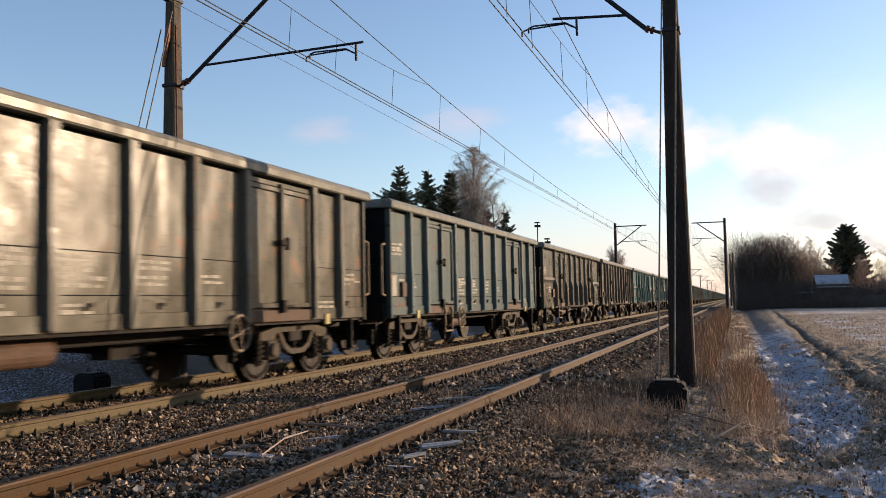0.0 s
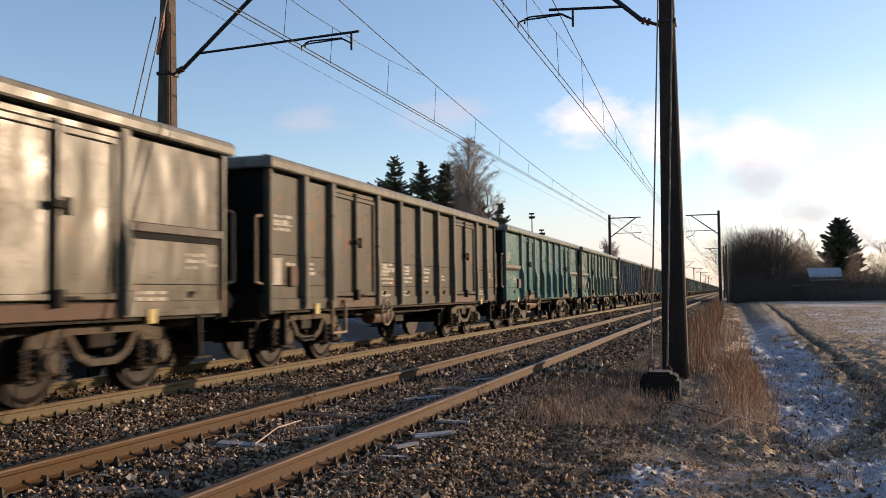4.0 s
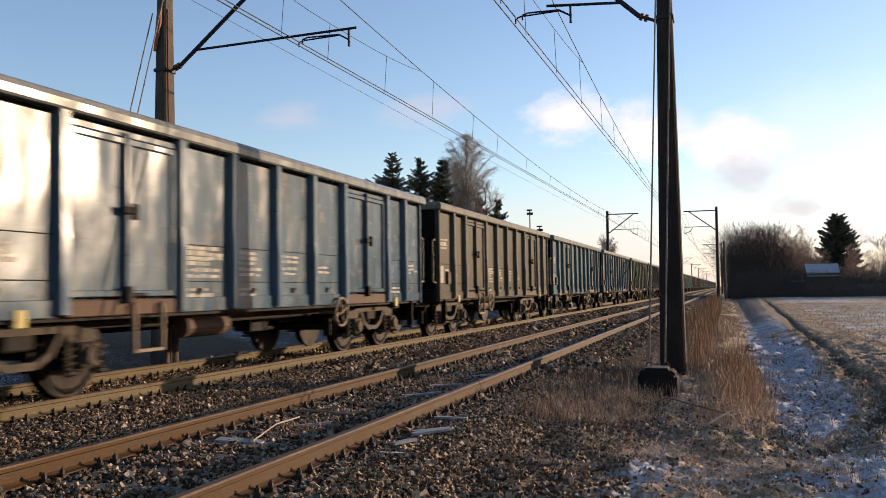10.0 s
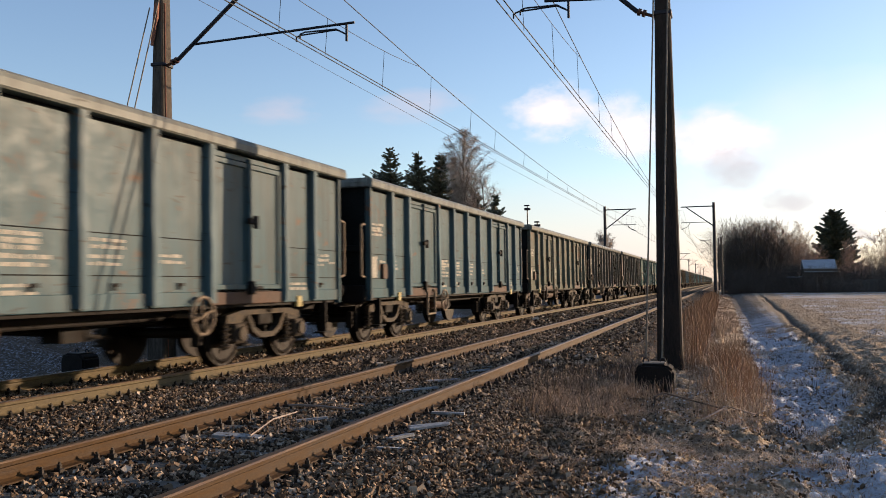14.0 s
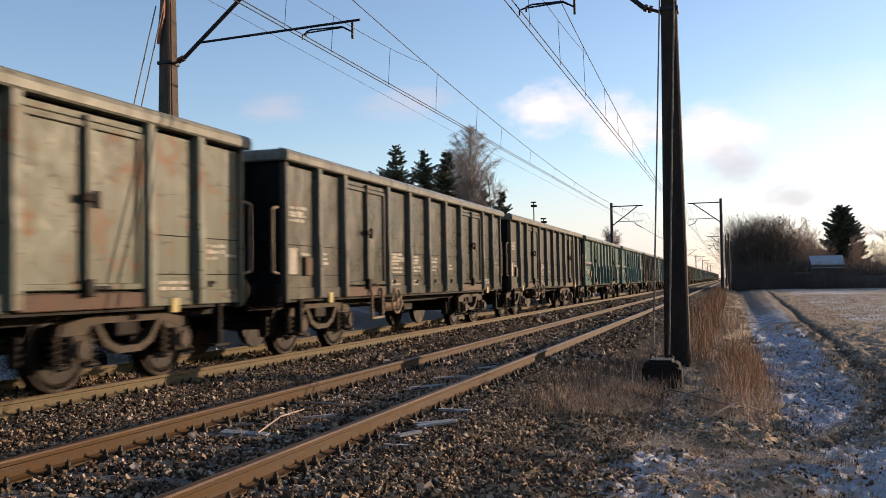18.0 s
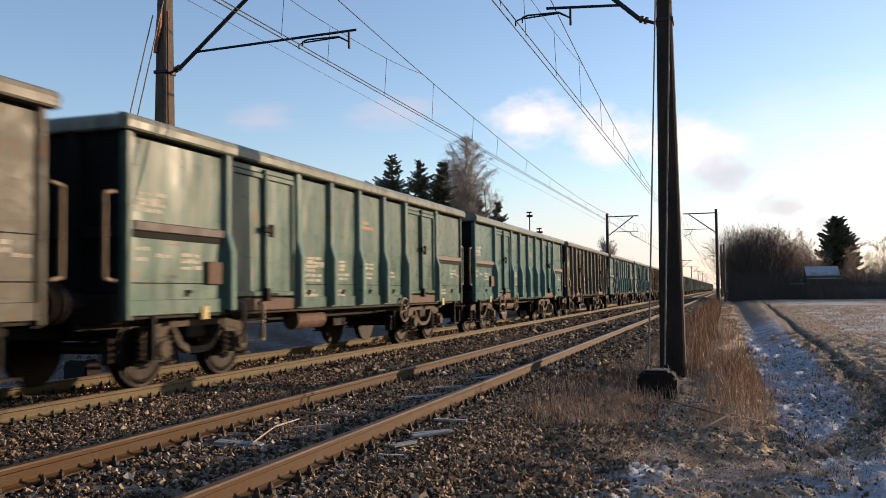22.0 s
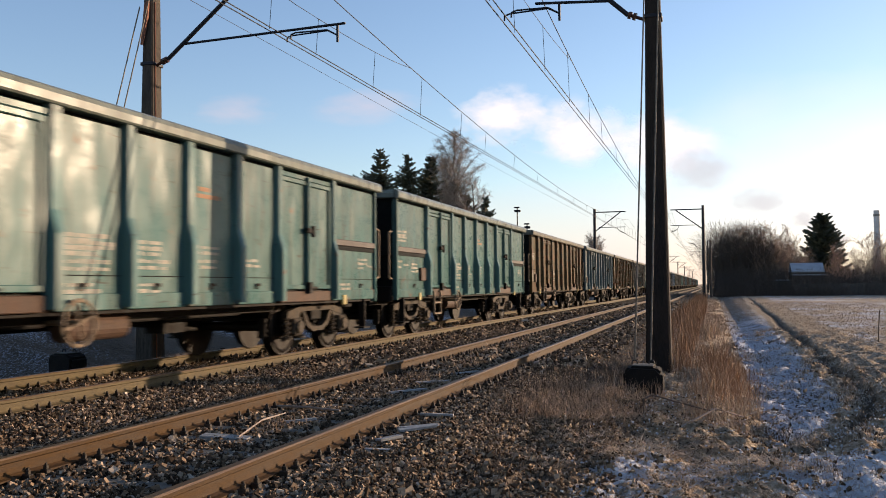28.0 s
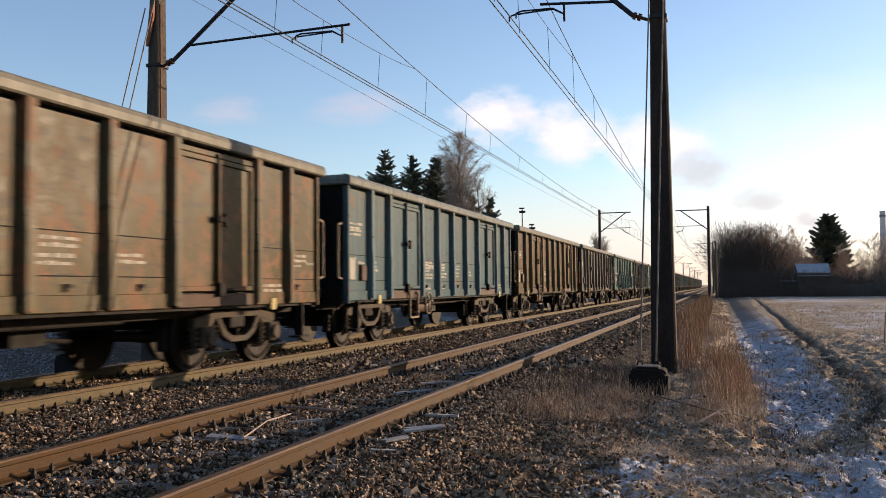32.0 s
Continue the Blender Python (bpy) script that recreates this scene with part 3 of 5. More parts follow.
blades("flat_straw", STRAW, 15000, (-1.6, 0.5), (5.2, 10.8), 0.14, 26, "flattened pale straw on the verge", 2.0, 0.0034, patchy, 0.12)
blades("matted_straw", STRAW_GOLD, 20000, (-1.3, 0.75), (5.0, 9.4), 0.15, 37, "matted pale straw in the foreground", 1.9, 0.0034, patchy, 0.10)
blades("pale_litter", STRAW_PALE, 6000, (-1.7, 0.5), (5.2, 10.5), 0.07, 36, "pale frosted straw litter on the verge", 2.2, 0.0030, patchy, 0.09)
blades("verge_grass_far", STRAW, 9000, (-1.6, 0.5), (30, 100), 0.10, 39, "short dry grass on the far verge", 1.1, 0.0026, clear_of_post, 0.15)
blades("verge_grass", STRAW, 8500, (-1.9, 0.3), (11.3, 45), 0.10, 27, "short dry grass on the verge", 1.1, 0.0028, clear_of_post, 0.10)
blades("frosted_grass", STRAW_PALE, 30000, (0.25, 2.1), (5.0, 22), 0.06, 28, "short frosted grass in the swale", 1.3, 0.0026, patchy, 0.06)
blades("swale_straw", STRAW, 8500, (0.25, 2.3), (5.0, 30), 0.075, 29, "short dry grass in the swale", 1.1, 0.0028, patchy, 0.09)
blades("swale_weeds", BARK, 4500, (0.3, 2.0), (6.0, 24), 0.075, 35, "dead brown weeds in the swale", 0.9, 0.0024, patchy, 0.10)
blades("field_grass", STRAW, 14000, (2.5, 10), (12, 70), 0.05, 30, "short dry grass on the field", 1.1, 0.0035)
blades("track_weeds", BARK, 2600, (-5.9, -5.0), (8, 26), 0.10, 31, "sparse dead weeds between the tracks", 0.8, 0.002, None, 0.10)
blades("track_weeds_inner", STRAW, 1500, (-4.3, -3.2), (7, 22), 0.09, 32, "sparse dry grass between the rails", 0.8, 0.002, None, 0.10)


# ---- a pale stone ----
bm = bmesh.new()
bmesh.ops.create_icosphere(bm, subdivisions=2, radius=0.055)
for v in bm.verts:
    v.co = v.co * (1 + 0.10 * math.sin(v.co.x * 60 + v.co.z * 40))
    v.co.z *= 0.7
pale_stone = part("stone", bm, FROST_BIT, smooth=True)
pale_stone.location = (0.54, 6.42, float(ground_z(0.54, 6.42)) + 0.015)
tagged(pale_stone, "pale frosted stone lying on the verge", "stone")


# ---- boards, sticks ----
def make_board(x0, y0, x1, y1, wide, z):
    a, b = Vector((x0, y0, z)), Vector((x1, y1, z + random.uniform(-0.01, 0.02)))
    bm = bmesh.new()
    l = (b - a).length
    box(bm, -l / 2, l / 2, -wide / 2, wide / 2, -0.012, 0.012, 0.003)
    ob = part("board", bm, PLANK_MAT)
    ob.matrix_basis = Matrix.Translation((a + b) / 2) @ (b - a).to_track_quat("X", "Z").to_matrix().to_4x4() @ pose(0, 0, 0, random.uniform(-6, 6))
    return tagged(ob, "short bleached frosted board lying on the ballast", "board", "boards beside the rail")


for row in ((-2.66, 7.33, -2.38, 7.55, 0.10, -0.135), (-2.62, 7.22, -2.36, 7.46, 0.05, -0.135), (-2.63, 6.75, -2.50, 6.93, 0.09, -0.14), (-2.74, 8.17, -2.42, 8.22, 0.05, -0.13),
            (-2.60, 6.40, -2.40, 6.45, 0.05, -0.15), (-4.2, 6.66, -3.75, 6.66, 0.10, -0.15), (-3.85, 7.50, -3.62, 7.68, 0.09, -0.15), (-3.7, 9.9, -3.35, 10.2, 0.08, -0.15),
            (-3.75, 11.0, -3.4, 11.3, 0.08, -0.15), (-3.6, 12.2, -3.3, 12.5, 0.08, -0.15)):
    make_board(*row)


def make_stick(pts, r, label, mat=TWIG):
    ob = part("stick", path_rod(bmesh.new(), pts, r, 5), mat)
    return tagged(ob, label, "stick", "sticks on the ground")


make_stick([(-3.83, 6.62, -0.14), (-3.93, 7.2, -0.09), (-4.03, 7.86, -0.12)], 0.007, "thin bleached stick between the rails")
make_stick([(-4.42, 8.36, -0.13), (-4.0, 8.3, -0.12), (-3.6, 8.2, -0.13)], 0.012, "long bleached lath between the rails")
make_stick([(-0.72, 9.6, -0.32), (-0.74, 9.7, -0.12), (-0.66, 9.8, -0.08), (-0.4, 9.9, -0.16), (-0.1, 10.0, -0.25)], 0.010, "bent dark twig arching over the grass", BARK_DARK)
make_stick([(-0.35, 9.3, -0.34), (0.0, 9.75, -0.2), (0.28, 9.9, -0.3)], 0.010, "broken dry stalk on the verge")


# ---- overhead line ----
POST_Y = [15.5 + 71.5 * i for i in range(8)]
NEAR_POST_X, FAR_POST_X = -0.90, -11.0


def make_anchor_post(x, y, side, mat, label):
    """A tapered post with bracket, strut, steady arms and two guys to a sunk block. side: +1 reaches to +x."""
    z0 = float(ground_z(x, y)) - 0.3
    p = thing("catenary_post", label, "catenary post", "posts of the overhead line", pose(x, y, 0))
    bm = bmesh.new()
    lo, hi = (0.214, 0.235), (0.078, 0.12)
    top = 9.6
    rows = []
    for z in (z0, 3.0, 6.0, top):
        f = (z - z0) / (top - z0)
        a, b = lo[0] + (hi[0] - lo[0]) * f, lo[1] + (hi[1] - lo[1]) * f
        c = 0.03
        rows.append([bm.verts.new(q + (z,)) for q in ((-a + c, -b), (a - c, -b), (a, -b + c), (a, b - c), (a - c, b), (-a + c, b), (-a, b - c), (-a, -b + c))])
    for r0, r1 in zip(rows, rows[1:]):
        for i in range(8):
            bm.faces.new((r0[i], r0[(i + 1) % 8], r1[(i + 1) % 8], r1[i]))
    bm.faces.new(rows[-1])
    part("shaft", bm, mat, p)
    s = side
    for z in (5.72, 7.55):
        w = 0.125 if z < 6 else 0.10
        part("clamp", boxes((-w - 0.03, w + 0.03, -0.18, 0.18, z - 0.035, z + 0.035), bevel=0.01), STEEL, p, "dark steel clamp round the shaft")
    e = 0.16 * s
    part("insulator", rod(rod(rod(bmesh.new(), (e, -0.05, 5.70), (e + 0.30 * s, -0.05, 5.82), 0.03), (e + 0.12 * s, -0.05, 5.75), (e + 0.17 * s, -0.05, 5.77), 0.065, n=12),
                          (e + 0.20 * s, -0.05, 5.78), (e + 0.25 * s, -0.05, 5.80), 0.065, n=12), PORCELAIN, p, "brown ribbed insulator")
    long = side > 0
    part("strut", rod(bmesh.new(), (e + 0.26 * s, -0.05, 5.80), (e + (2.65 if long else 2.35) * s, -0.05, 7.75), 0.042, n=10), STEEL, p)
    a0, a1 = (0.72, 4.35) if long else (0.72, 2.05)
    part("bracket_tube", rod(bmesh.new(), (a0 * s, -0.05, 6.08), (a1 * s, -0.05, 6.17), 0.026, n=8), STEEL, p)
    drop = (4.19 if long else 1.62)
    bm = boxes((drop * s - 0.02, drop * s + 0.02, -0.07, -0.03, 5.82, 6.16))
    for d in (0, 0.16):
        end = (3.12 if long else 2.62) + d * (1 if long else -1)
        k = -1 if long else 1
        path_rod(bm, [(drop * s, -0.05, 5.95), ((drop + k * 0.20) * s, -0.05 - d * 0.3, 6.06), ((end - k * 0.10) * s, -0.05 - d, 6.03), (end * s, -0.05 - d, 6.00), (end * s, -0.05 - d, 5.91)], 0.016, 6)
    part("steady_arm", bm, STEEL, p)
    part("top_stay", rod(bmesh.new(), (0.1 * s, -0.05, 8.9), (e + (2.65 if long else 2.35) * s, -0.05, 7.75), 0.02, n=6), STEEL, p)
    # guys
    for k, gx in enumerate((-0.13, 0.10)):
        foot = (gx * 0.9 + (0.0 if side < 0 else -0.10), -3.45 if side < 0 else -2.35, 0.10)
        part("guy_wire", rod(bmesh.new(), (gx * 1.2 if side > 0 else gx + 0.10, -0.2, 8.6 if side < 0 else 6.9 + 0.35 * k), foot, 0.013, n=6), GUY, p, "taut dusty steel guy wire")
    if side > 0:
        part("earth_strip", rod(bmesh.new(), (0.215, -0.08, z0 + 0.3), (0.125, -0.08, 7.0), 0.014, n=6), RUST_ANGLE, p, "rusty earthing strip down the shaft")
        part("angle_iron", prism(bmesh.new(), [(-0.02, 6.95), (0.07, 7.0), (0.06, 6.7), (-0.07, 6.1), (-0.11, 6.1)], "y", -0.24, -0.19), RUST_ANGLE, p, "rusty angle iron plate")
    return p


make_anchor_post(NEAR_POST_X, 15.5, -1, POST_BACKLIT, "weathered tapered post, darkened as if back-lit, with bracket and guys")
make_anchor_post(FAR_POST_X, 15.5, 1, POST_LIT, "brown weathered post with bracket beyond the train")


def make_block(x, y):
    b = thing("anchor_block", "dark squat concrete anchor block in dry grass", "anchor block", "anchor blocks of the guys", pose(x, y, float(ground_z(x, y))))
    bm = bmesh.new()
    prism(bm, [(-0.25, -0.2), (0.25, -0.2), (0.255, 0.38), (0.16, 0.46), (-0.17, 0.47), (-0.25, 0.39)], "y", -0.22, 0.22)
    bmesh.ops.bevel(bm, geom=bm.edges[:], offset=0.035, segments=2, affect="EDGES")
    part("block", bm, BLOCK, b)
    # Pale slab: frost, plus the lit look of the top face.
    part("frosted_top", boxes((-0.145, 0.14, -0.17, 0.17, 0.462, 0.474), bevel=0.004), SLEEPER_MAT, b, "pale frosted top face with skylight in its colour")
    for d in (-0.12, 0.10):
        part("guy_ring", ring(bmesh.new(), (d, 0.05, 0.49), (0, 1, 0), 0.035, 0.01, 12, 5), STEEL, b)
    return b


make_block(-0.90, 12.0)
make_block(-11.0, 13.1)


def make_mast(x, y, side):
    m = thing("line_mast", "slim dark steel mast with a braced top arm", "catenary mast", "masts of the overhead line", pose(x, y, 0))
    s = side
    part("shaft", rod(bmesh.new(), (0, 0, -0.8), (0, 0, 8.6), 0.20, 0.13, 10), STEEL, m)
    part("top_arm", boxes((0, 3.0 * s, -0.04, 0.04, 8.20, 8.30)), STEEL, m)
    part("brace", rod(bmesh.new(), (0.1 * s, 0, 6.40), (2.5 * s, 0, 8.2), 0.05, n=8), STEEL, m)
    bm = rod(bmesh.new(), (0.4 * s, 0, 6.75), (3.0 * s, 0, 6.75), 0.03)
    path_rod(bm, [(2.2 * s, 0, 6.7), (2.4 * s, 0, 6.35), (3.0 * s, 0, 6.1)], 0.03)
    part("steady_arm", bm, STEEL, m)
    return m


for y in POST_Y[1:]:
    make_mast(-0.80 + 0.02, y, -1)
    make_mast(FAR_POST_X, y, 1)


def make_line(cx, contact_x, z_c, z_sup, z_mid, z_low, reach, group):
    """Two contact wires, the messenger above with droppers and a stitch rope at each support."""
    line = thing("overhead_wires", "pair of contact wires hung from a sagging messenger wire", "overhead wire", group)
    ends = [POST_Y[0] - 71.5] + POST_Y
    def sag(y):
        i = max(0, min(len(ends) - 2, int((y - ends[0]) // 71.5)))
        f = (y - ends[i]) / 71.5
        return z_mid + (z_sup - z_mid) * (2 * f - 1) ** 2
    for dx in (-0.06, 0.06):
        bm = bmesh.new()
        rod(bm, (contact_x + dx, ends[0], z_c), (contact_x + dx, ends[-1], z_c), 0.011, n=5, cap=False)
        part("contact_wire", bm, WIRE, line)
    for a in ends[:-1]:
        pts = [(cx, a + 71.5 * i / 24, sag(a + 71.5 * i / 24 - (1e-6 if i == 24 else 0))) for i in range(25)]
        part("messenger_wire", sweep(bmesh.new(), pts, 0.011), WIRE, line)
        if a < 250:
            for d in (7.8, 11.9, 15.1, 19.9, 25.0, 30.5, 36.0, 41.5, 47.0, 52.0, 56.5, 60.0, 63.8):
                y = a + d
                part("dropper", rod(bmesh.new(), (contact_x, y, z_c), (cx, y, sag(y)), 0.006, n=4), WIRE, line)
    for y in POST_Y[:3]:
        def rope(d):
            f = min(1.0, abs(d) / reach)
            return z_low + (sag(y - reach) - z_low) * (0.35 * f + 0.65 * f ** 3)
        part("stitch_wire", sweep(bmesh.new(), [(cx, y + reach * i / 6, rope(reach * i / 6)) for i in range(-6, 7)], 0.007), WIRE, line)
        for d in (-4.2, -1.0, 1.0, 4.2):
            part("dropper", rod(bmesh.new(), (contact_x, y + d, z_c), (cx, y + d, rope(d)), 0.006, n=4), WIRE, line)
    return line


make_line(-3.60, -3.56, 5.99, 7.98, 6.32, 6.94, 8.6, "wires over the near track")
make_line(-7.70, -7.76, 5.90, 7.42, 6.24, 6.64, 6.85, "wires over the far track")
feeder = part("return_wire", sweep(bmesh.new(), [(-10.8, -56, 7.4)] + [(-10.8, 15.5 + i * 10.2, 7.41 - 0.1 * (1 - (2 * i / 7 - 1) ** 2)) for i in range(8)], 0.006), WIRE)
tagged(feeder, "thin wire running along the far posts", "overhead wire")


# ---- train ----
NOW_Y = 15.45
FIRST, LAST = -2, 42
# play in the couplings, wagon by wagon
SLACK = {-2: 0.12, -1: 0.12, 0: 0.12, 1: 0.17, 2: 0.12, 3: 0.12, 4: 0.15, 5: 0.2, 6: 0.24, 7: 0.04, 8: 0.17, 9: 0.36, 10: 0.34, 11: 0.3, 12: 0.3, 13: 0.32, 14: 0.24, 15: 0.18, 16: 0.12, 17: 0.34, 18: 0.32}


def train_shift(t):
    return -8.1515 * t + 0.0065 * t * t


def make_wheelset(parent, y):
    """Axle with two wheels; origin on the axle."""
    bm = bmesh.new()
    rod(bm, (-0.95, 0, 0), (0.95, 0, 0), 0.075, n=12)
    for s in (-1, 1):
        x = s * 0.80
        rod(bm, (x - s * 0.075, 0, 0), (x - s * 0.045, 0, 0), 0.49, n=28)
        rod(bm, (x - s * 0.045, 0, 0), (x + s * 0.065, 0, 0), 0.46, n=28)
        ring(bm, (x + s * 0.065, 0, 0), (1, 0, 0), 0.40, 0.03, 20, 4)
        rod(bm, (x + s * 0.06, 0, 0), (x + s * 0.11, 0, 0), 0.14, n=14)
        for k in range(3):
            a = k * 2.09
            rod(bm, (x + s * 0.05, 0.26 * math.cos(a), 0.26 * math.sin(a)), (x + s * 0.072, 0.26 * math.cos(a), 0.26 * math.sin(a)), 0.035, n=8)
    ob = part("wheelset", bm, WHEEL, parent, "steel wheelset with brown discs, darkened for shade behind the frames")
    ob.location = (0, y, 0.46)
    return ob


def make_bogie(parent, y):
    bogie = new("bogie")
    bogie.parent = parent
    bogie.location = (0, y, 0)
    for s in (-1, 1):
        x = s * 1.02
        bm = bmesh.new()
        top_bar = [(-1.14, 0.62), (-1.10, 0.72), (-0.60, 0.80), (0.60, 0.80), (1.10, 0.72), (1.14, 0.62), (0.98, 0.62), (0.56, 0.71), (-0.56, 0.71), (-0.98, 0.62)]
        prism(bm, top_bar, "x", x - 0.05, x + 0.05)
        part("side_frame", bm, BOGIE, bogie)
        belly = [(-0.60, 0.72), (-0.42, 0.46), (-0.20, 0.36), (0.20, 0.36), (0.42, 0.46), (0.60, 0.72), (0.52, 0.72), (0.36, 0.52), (0.17, 0.44), (-0.17, 0.44), (-0.36, 0.52), (-0.52, 0.72)]
        part("belly_bar", prism(bmesh.new(), belly, "x", x - 0.06, x + 0.06), BOGIE, bogie)
        for k in (-1, 1):
            part("pedestal", prism(bmesh.new(), [(k * 0.62, 0.70), (k * 1.12, 0.64), (k * 1.10, 0.56), (k * 0.70, 0.58)], "x", x - 0.04, x + 0.04), BOGIE, bogie)
        for k in (-1, 1):
            bm = bmesh.new()
            box(bm, x - 0.02 * s, x + 0.15 * s, k * 0.9 - 0.15, k * 0.9 + 0.15, 0.32, 0.60, 0.03)
            rod(bm, (x + 0.14 * s, k * 0.9, 0.46), (x + 0.19 * s, k * 0.9, 0.46), 0.105, n=12)
            part("axle_box", bm, BOGIE, bogie)
            for d in (-0.24, 0.24):
                bm = bmesh.new()
                coil = [(x + 0.03 * s + 0.065 * math.cos(i * 1.047), k * 0.9 + d + 0.065 * math.sin(i * 1.047), 0.30 + i * 0.0125) for i in range(25)]
                turns = []
                for i, (cx, cy, cz) in enumerate(coil):
                    ca, sa = 0.018 * math.cos(i * 1.047), 0.018 * math.sin(i * 1.047)
                    turns.append([bm.verts.new(p) for p in ((cx + ca, cy + sa, cz), (cx, cy, cz + 0.018), (cx - ca, cy - sa, cz), (cx, cy, cz - 0.018))])
                for a, b in zip(turns, turns[1:]):
                    for i in range(4):
                        bm.faces.new((a[i], a[(i + 1) % 4], b[(i + 1) % 4], b[i]))
                rod(bm, (x + 0.03 * s, k * 0.9 + d, 0.29), (x + 0.03 * s, k * 0.9 + d, 0.62), 0.03, n=8)
                rod(bm, (x + 0.03 * s, k * 0.9 + d, 0.27), (x + 0.03 * s, k * 0.9 + d, 0.30), 0.10, n=10)
                part("spring", bm, BOGIE, bogie)
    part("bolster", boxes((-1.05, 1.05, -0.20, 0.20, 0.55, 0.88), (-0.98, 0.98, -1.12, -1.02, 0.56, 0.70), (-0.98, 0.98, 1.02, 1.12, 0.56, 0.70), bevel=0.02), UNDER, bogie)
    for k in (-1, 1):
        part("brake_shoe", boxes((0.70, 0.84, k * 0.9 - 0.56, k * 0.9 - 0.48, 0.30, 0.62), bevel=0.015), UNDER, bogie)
    make_wheelset(bogie, -0.9)
    make_wheelset(bogie, 0.9)
    return bogie


def rib_mesh(depth_top, depth_low, half=0.082):
    """An upright side rib: deeper below, with a slanting step half way up."""
    bm = bmesh.new()
    z = [SILL_Z + 0.02, 1.66, 1.90, RIM_Z - 0.15]
    d = [depth_low, depth_low, depth_top, depth_top]
    rows = []
    for zz, dd in zip(z, d):
        rows.append([bm.verts.new(p) for p in ((-0.01, -half, zz), (dd - 0.02, -half + 0.012, zz), (dd, -half + 0.03, zz), (dd, half - 0.03, zz), (dd - 0.02, half - 0.012, zz), (-0.01, half, zz))])
    for a, b in zip(rows, rows[1:]):
        for i in range(5):
            bm.faces.new((a[i], a[i + 1], b[i + 1], b[i]))
    bm.faces.new(rows[0])
    bm.faces.new(rows[-1])
    bmesh.ops.recalc_face_normals(bm, faces=bm.faces[:])
    return bm


def make_wagon(banded):
    """A four-axle high-sided open wagon. Origin on the rail heads below the corner post that leads in +y order; +x is the sunny side."""
    w = thing("open_wagon", "high-sided steel open goods wagon, weathered", "railway wagon", "wagons of the goods train")
    W2, INSET = HALF_W - 0.10, 0.13  # side plane, end of the side panels
    doors = ((2.20, 4.05), (8.95, 10.80))
    if banded:
        ribs = [2.13, 4.12, 5.31, 6.50, 7.69, 8.88, 10.87]
    else:
        ribs = [1.15, 2.13, 4.12, 5.31, 6.50, 7.69, 8.88, 10.87, 11.85]
    edges = [INSET] + ribs + [BODY_L - INSET]
    # sunny side, bay by bay
    for a, b in zip(edges, edges[1:]):
        if any(abs(a + 0.05 - d0) < 0.3 and abs(b - 0.05 - d1) < 0.3 for d0, d1 in doors):
            continue
        bm = boxes((W2 - 0.03, W2, a, b, SILL_Z + 0.16, RIM_Z - 0.235))
        box(bm, W2 - 0.02, W2 + 0.025, a + 0.05, b - 0.05, SILL_Z - 0.01, SILL_Z + 0.17, 0.008)
        part("side_panel", bm, PAINT, w)
    # Near-black strip below the rim: the rim's shade line put into colour.
    part("rim_recess", boxes((W2 - 0.07, W2 - 0.05, INSET, BODY_L - INSET, RIM_Z - 0.26, RIM_Z - 0.17)), SHADE_SEAM_STEEL, w, "dark strip under the top rim, shade put into its colour")
    shared = None
    for y in ribs:
        if shared is None:
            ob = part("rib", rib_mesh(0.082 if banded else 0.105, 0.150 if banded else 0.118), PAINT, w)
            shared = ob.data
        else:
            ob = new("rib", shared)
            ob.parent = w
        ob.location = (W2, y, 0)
    for y, k in ((INSET, 1), (BODY_L - INSET, -1)):
        part("corner_post", boxes((W2 - 0.06, W2 + 0.05, y - 0.04, y + 0.04, SILL_Z - 0.06, RIM_Z - 0.15), bevel=0.012), PAINT, w)
    for d0, d1 in doors:
        mid = (d0 + d1) / 2
        part("door_sill", boxes((W2 - 0.03, W2 + 0.05, d0 + 0.01, d1 - 0.01, SILL_Z - 0.01, SILL_Z + 0.16), bevel=0.01), RUSTY, w, "rust-brown riveted door sill")
        for a, b in ((d0 + 0.03, mid - 0.012), (mid + 0.012, d1 - 0.03)):
            z0, z1 = SILL_Z + 0.19, RIM_Z - 0.31
            bm = boxes((W2 - 0.02, W2 + 0.012, a, b, z0, z1))
            for r in ((a, b, z0, z0 + 0.07), (a, b, z1 - 0.07, z1), (a, a + 0.07, z0, z1), (b - 0.07, b, z0, z1)):
                box(bm, W2, W2 + 0.05, r[0], r[1], r[2], r[3], 0.008)
            part("door_leaf", bm, PAINT, w)
        bm = boxes((W2 + 0.03, W2 + 0.09, mid - 0.05, mid - 0.015, SILL_Z + 0.2, RIM_Z - 0.25), bevel=0.008)
        part("locking_bar", bm, PAINT, w)
        bm = boxes((W2 + 0.06, W2 + 0.12, mid - 0.12, mid + 0.10, 1.98, 2.06), (W2 + 0.08, W2 + 0.14, mid + 0.03, mid + 0.10, 1.92, 2.10), bevel=0.01)
        part("latch", bm, UNDER, w, "dark steel door latch")
        bm = boxes((W2 + 0.05, W2 + 0.13, mid - 0.08, mid + 0.03, SILL_Z + 0.12, SILL_Z + 0.30), (W2 + 0.06, W2 + 0.10, mid + 0.02, mid + 0.30, SILL_Z + 0.19, SILL_Z + 0.23), bevel=0.01)
        part("lock_handle", bm, UNDER, w, "dark steel lock handle")
        part("door_header", boxes((W2 - 0.03, W2 + 0.03, d0, d1, RIM_Z - 0.30, RIM_Z - 0.225), bevel=0.008), PAINT, w)
    # rounded top rim all round
    bm = bmesh.new()
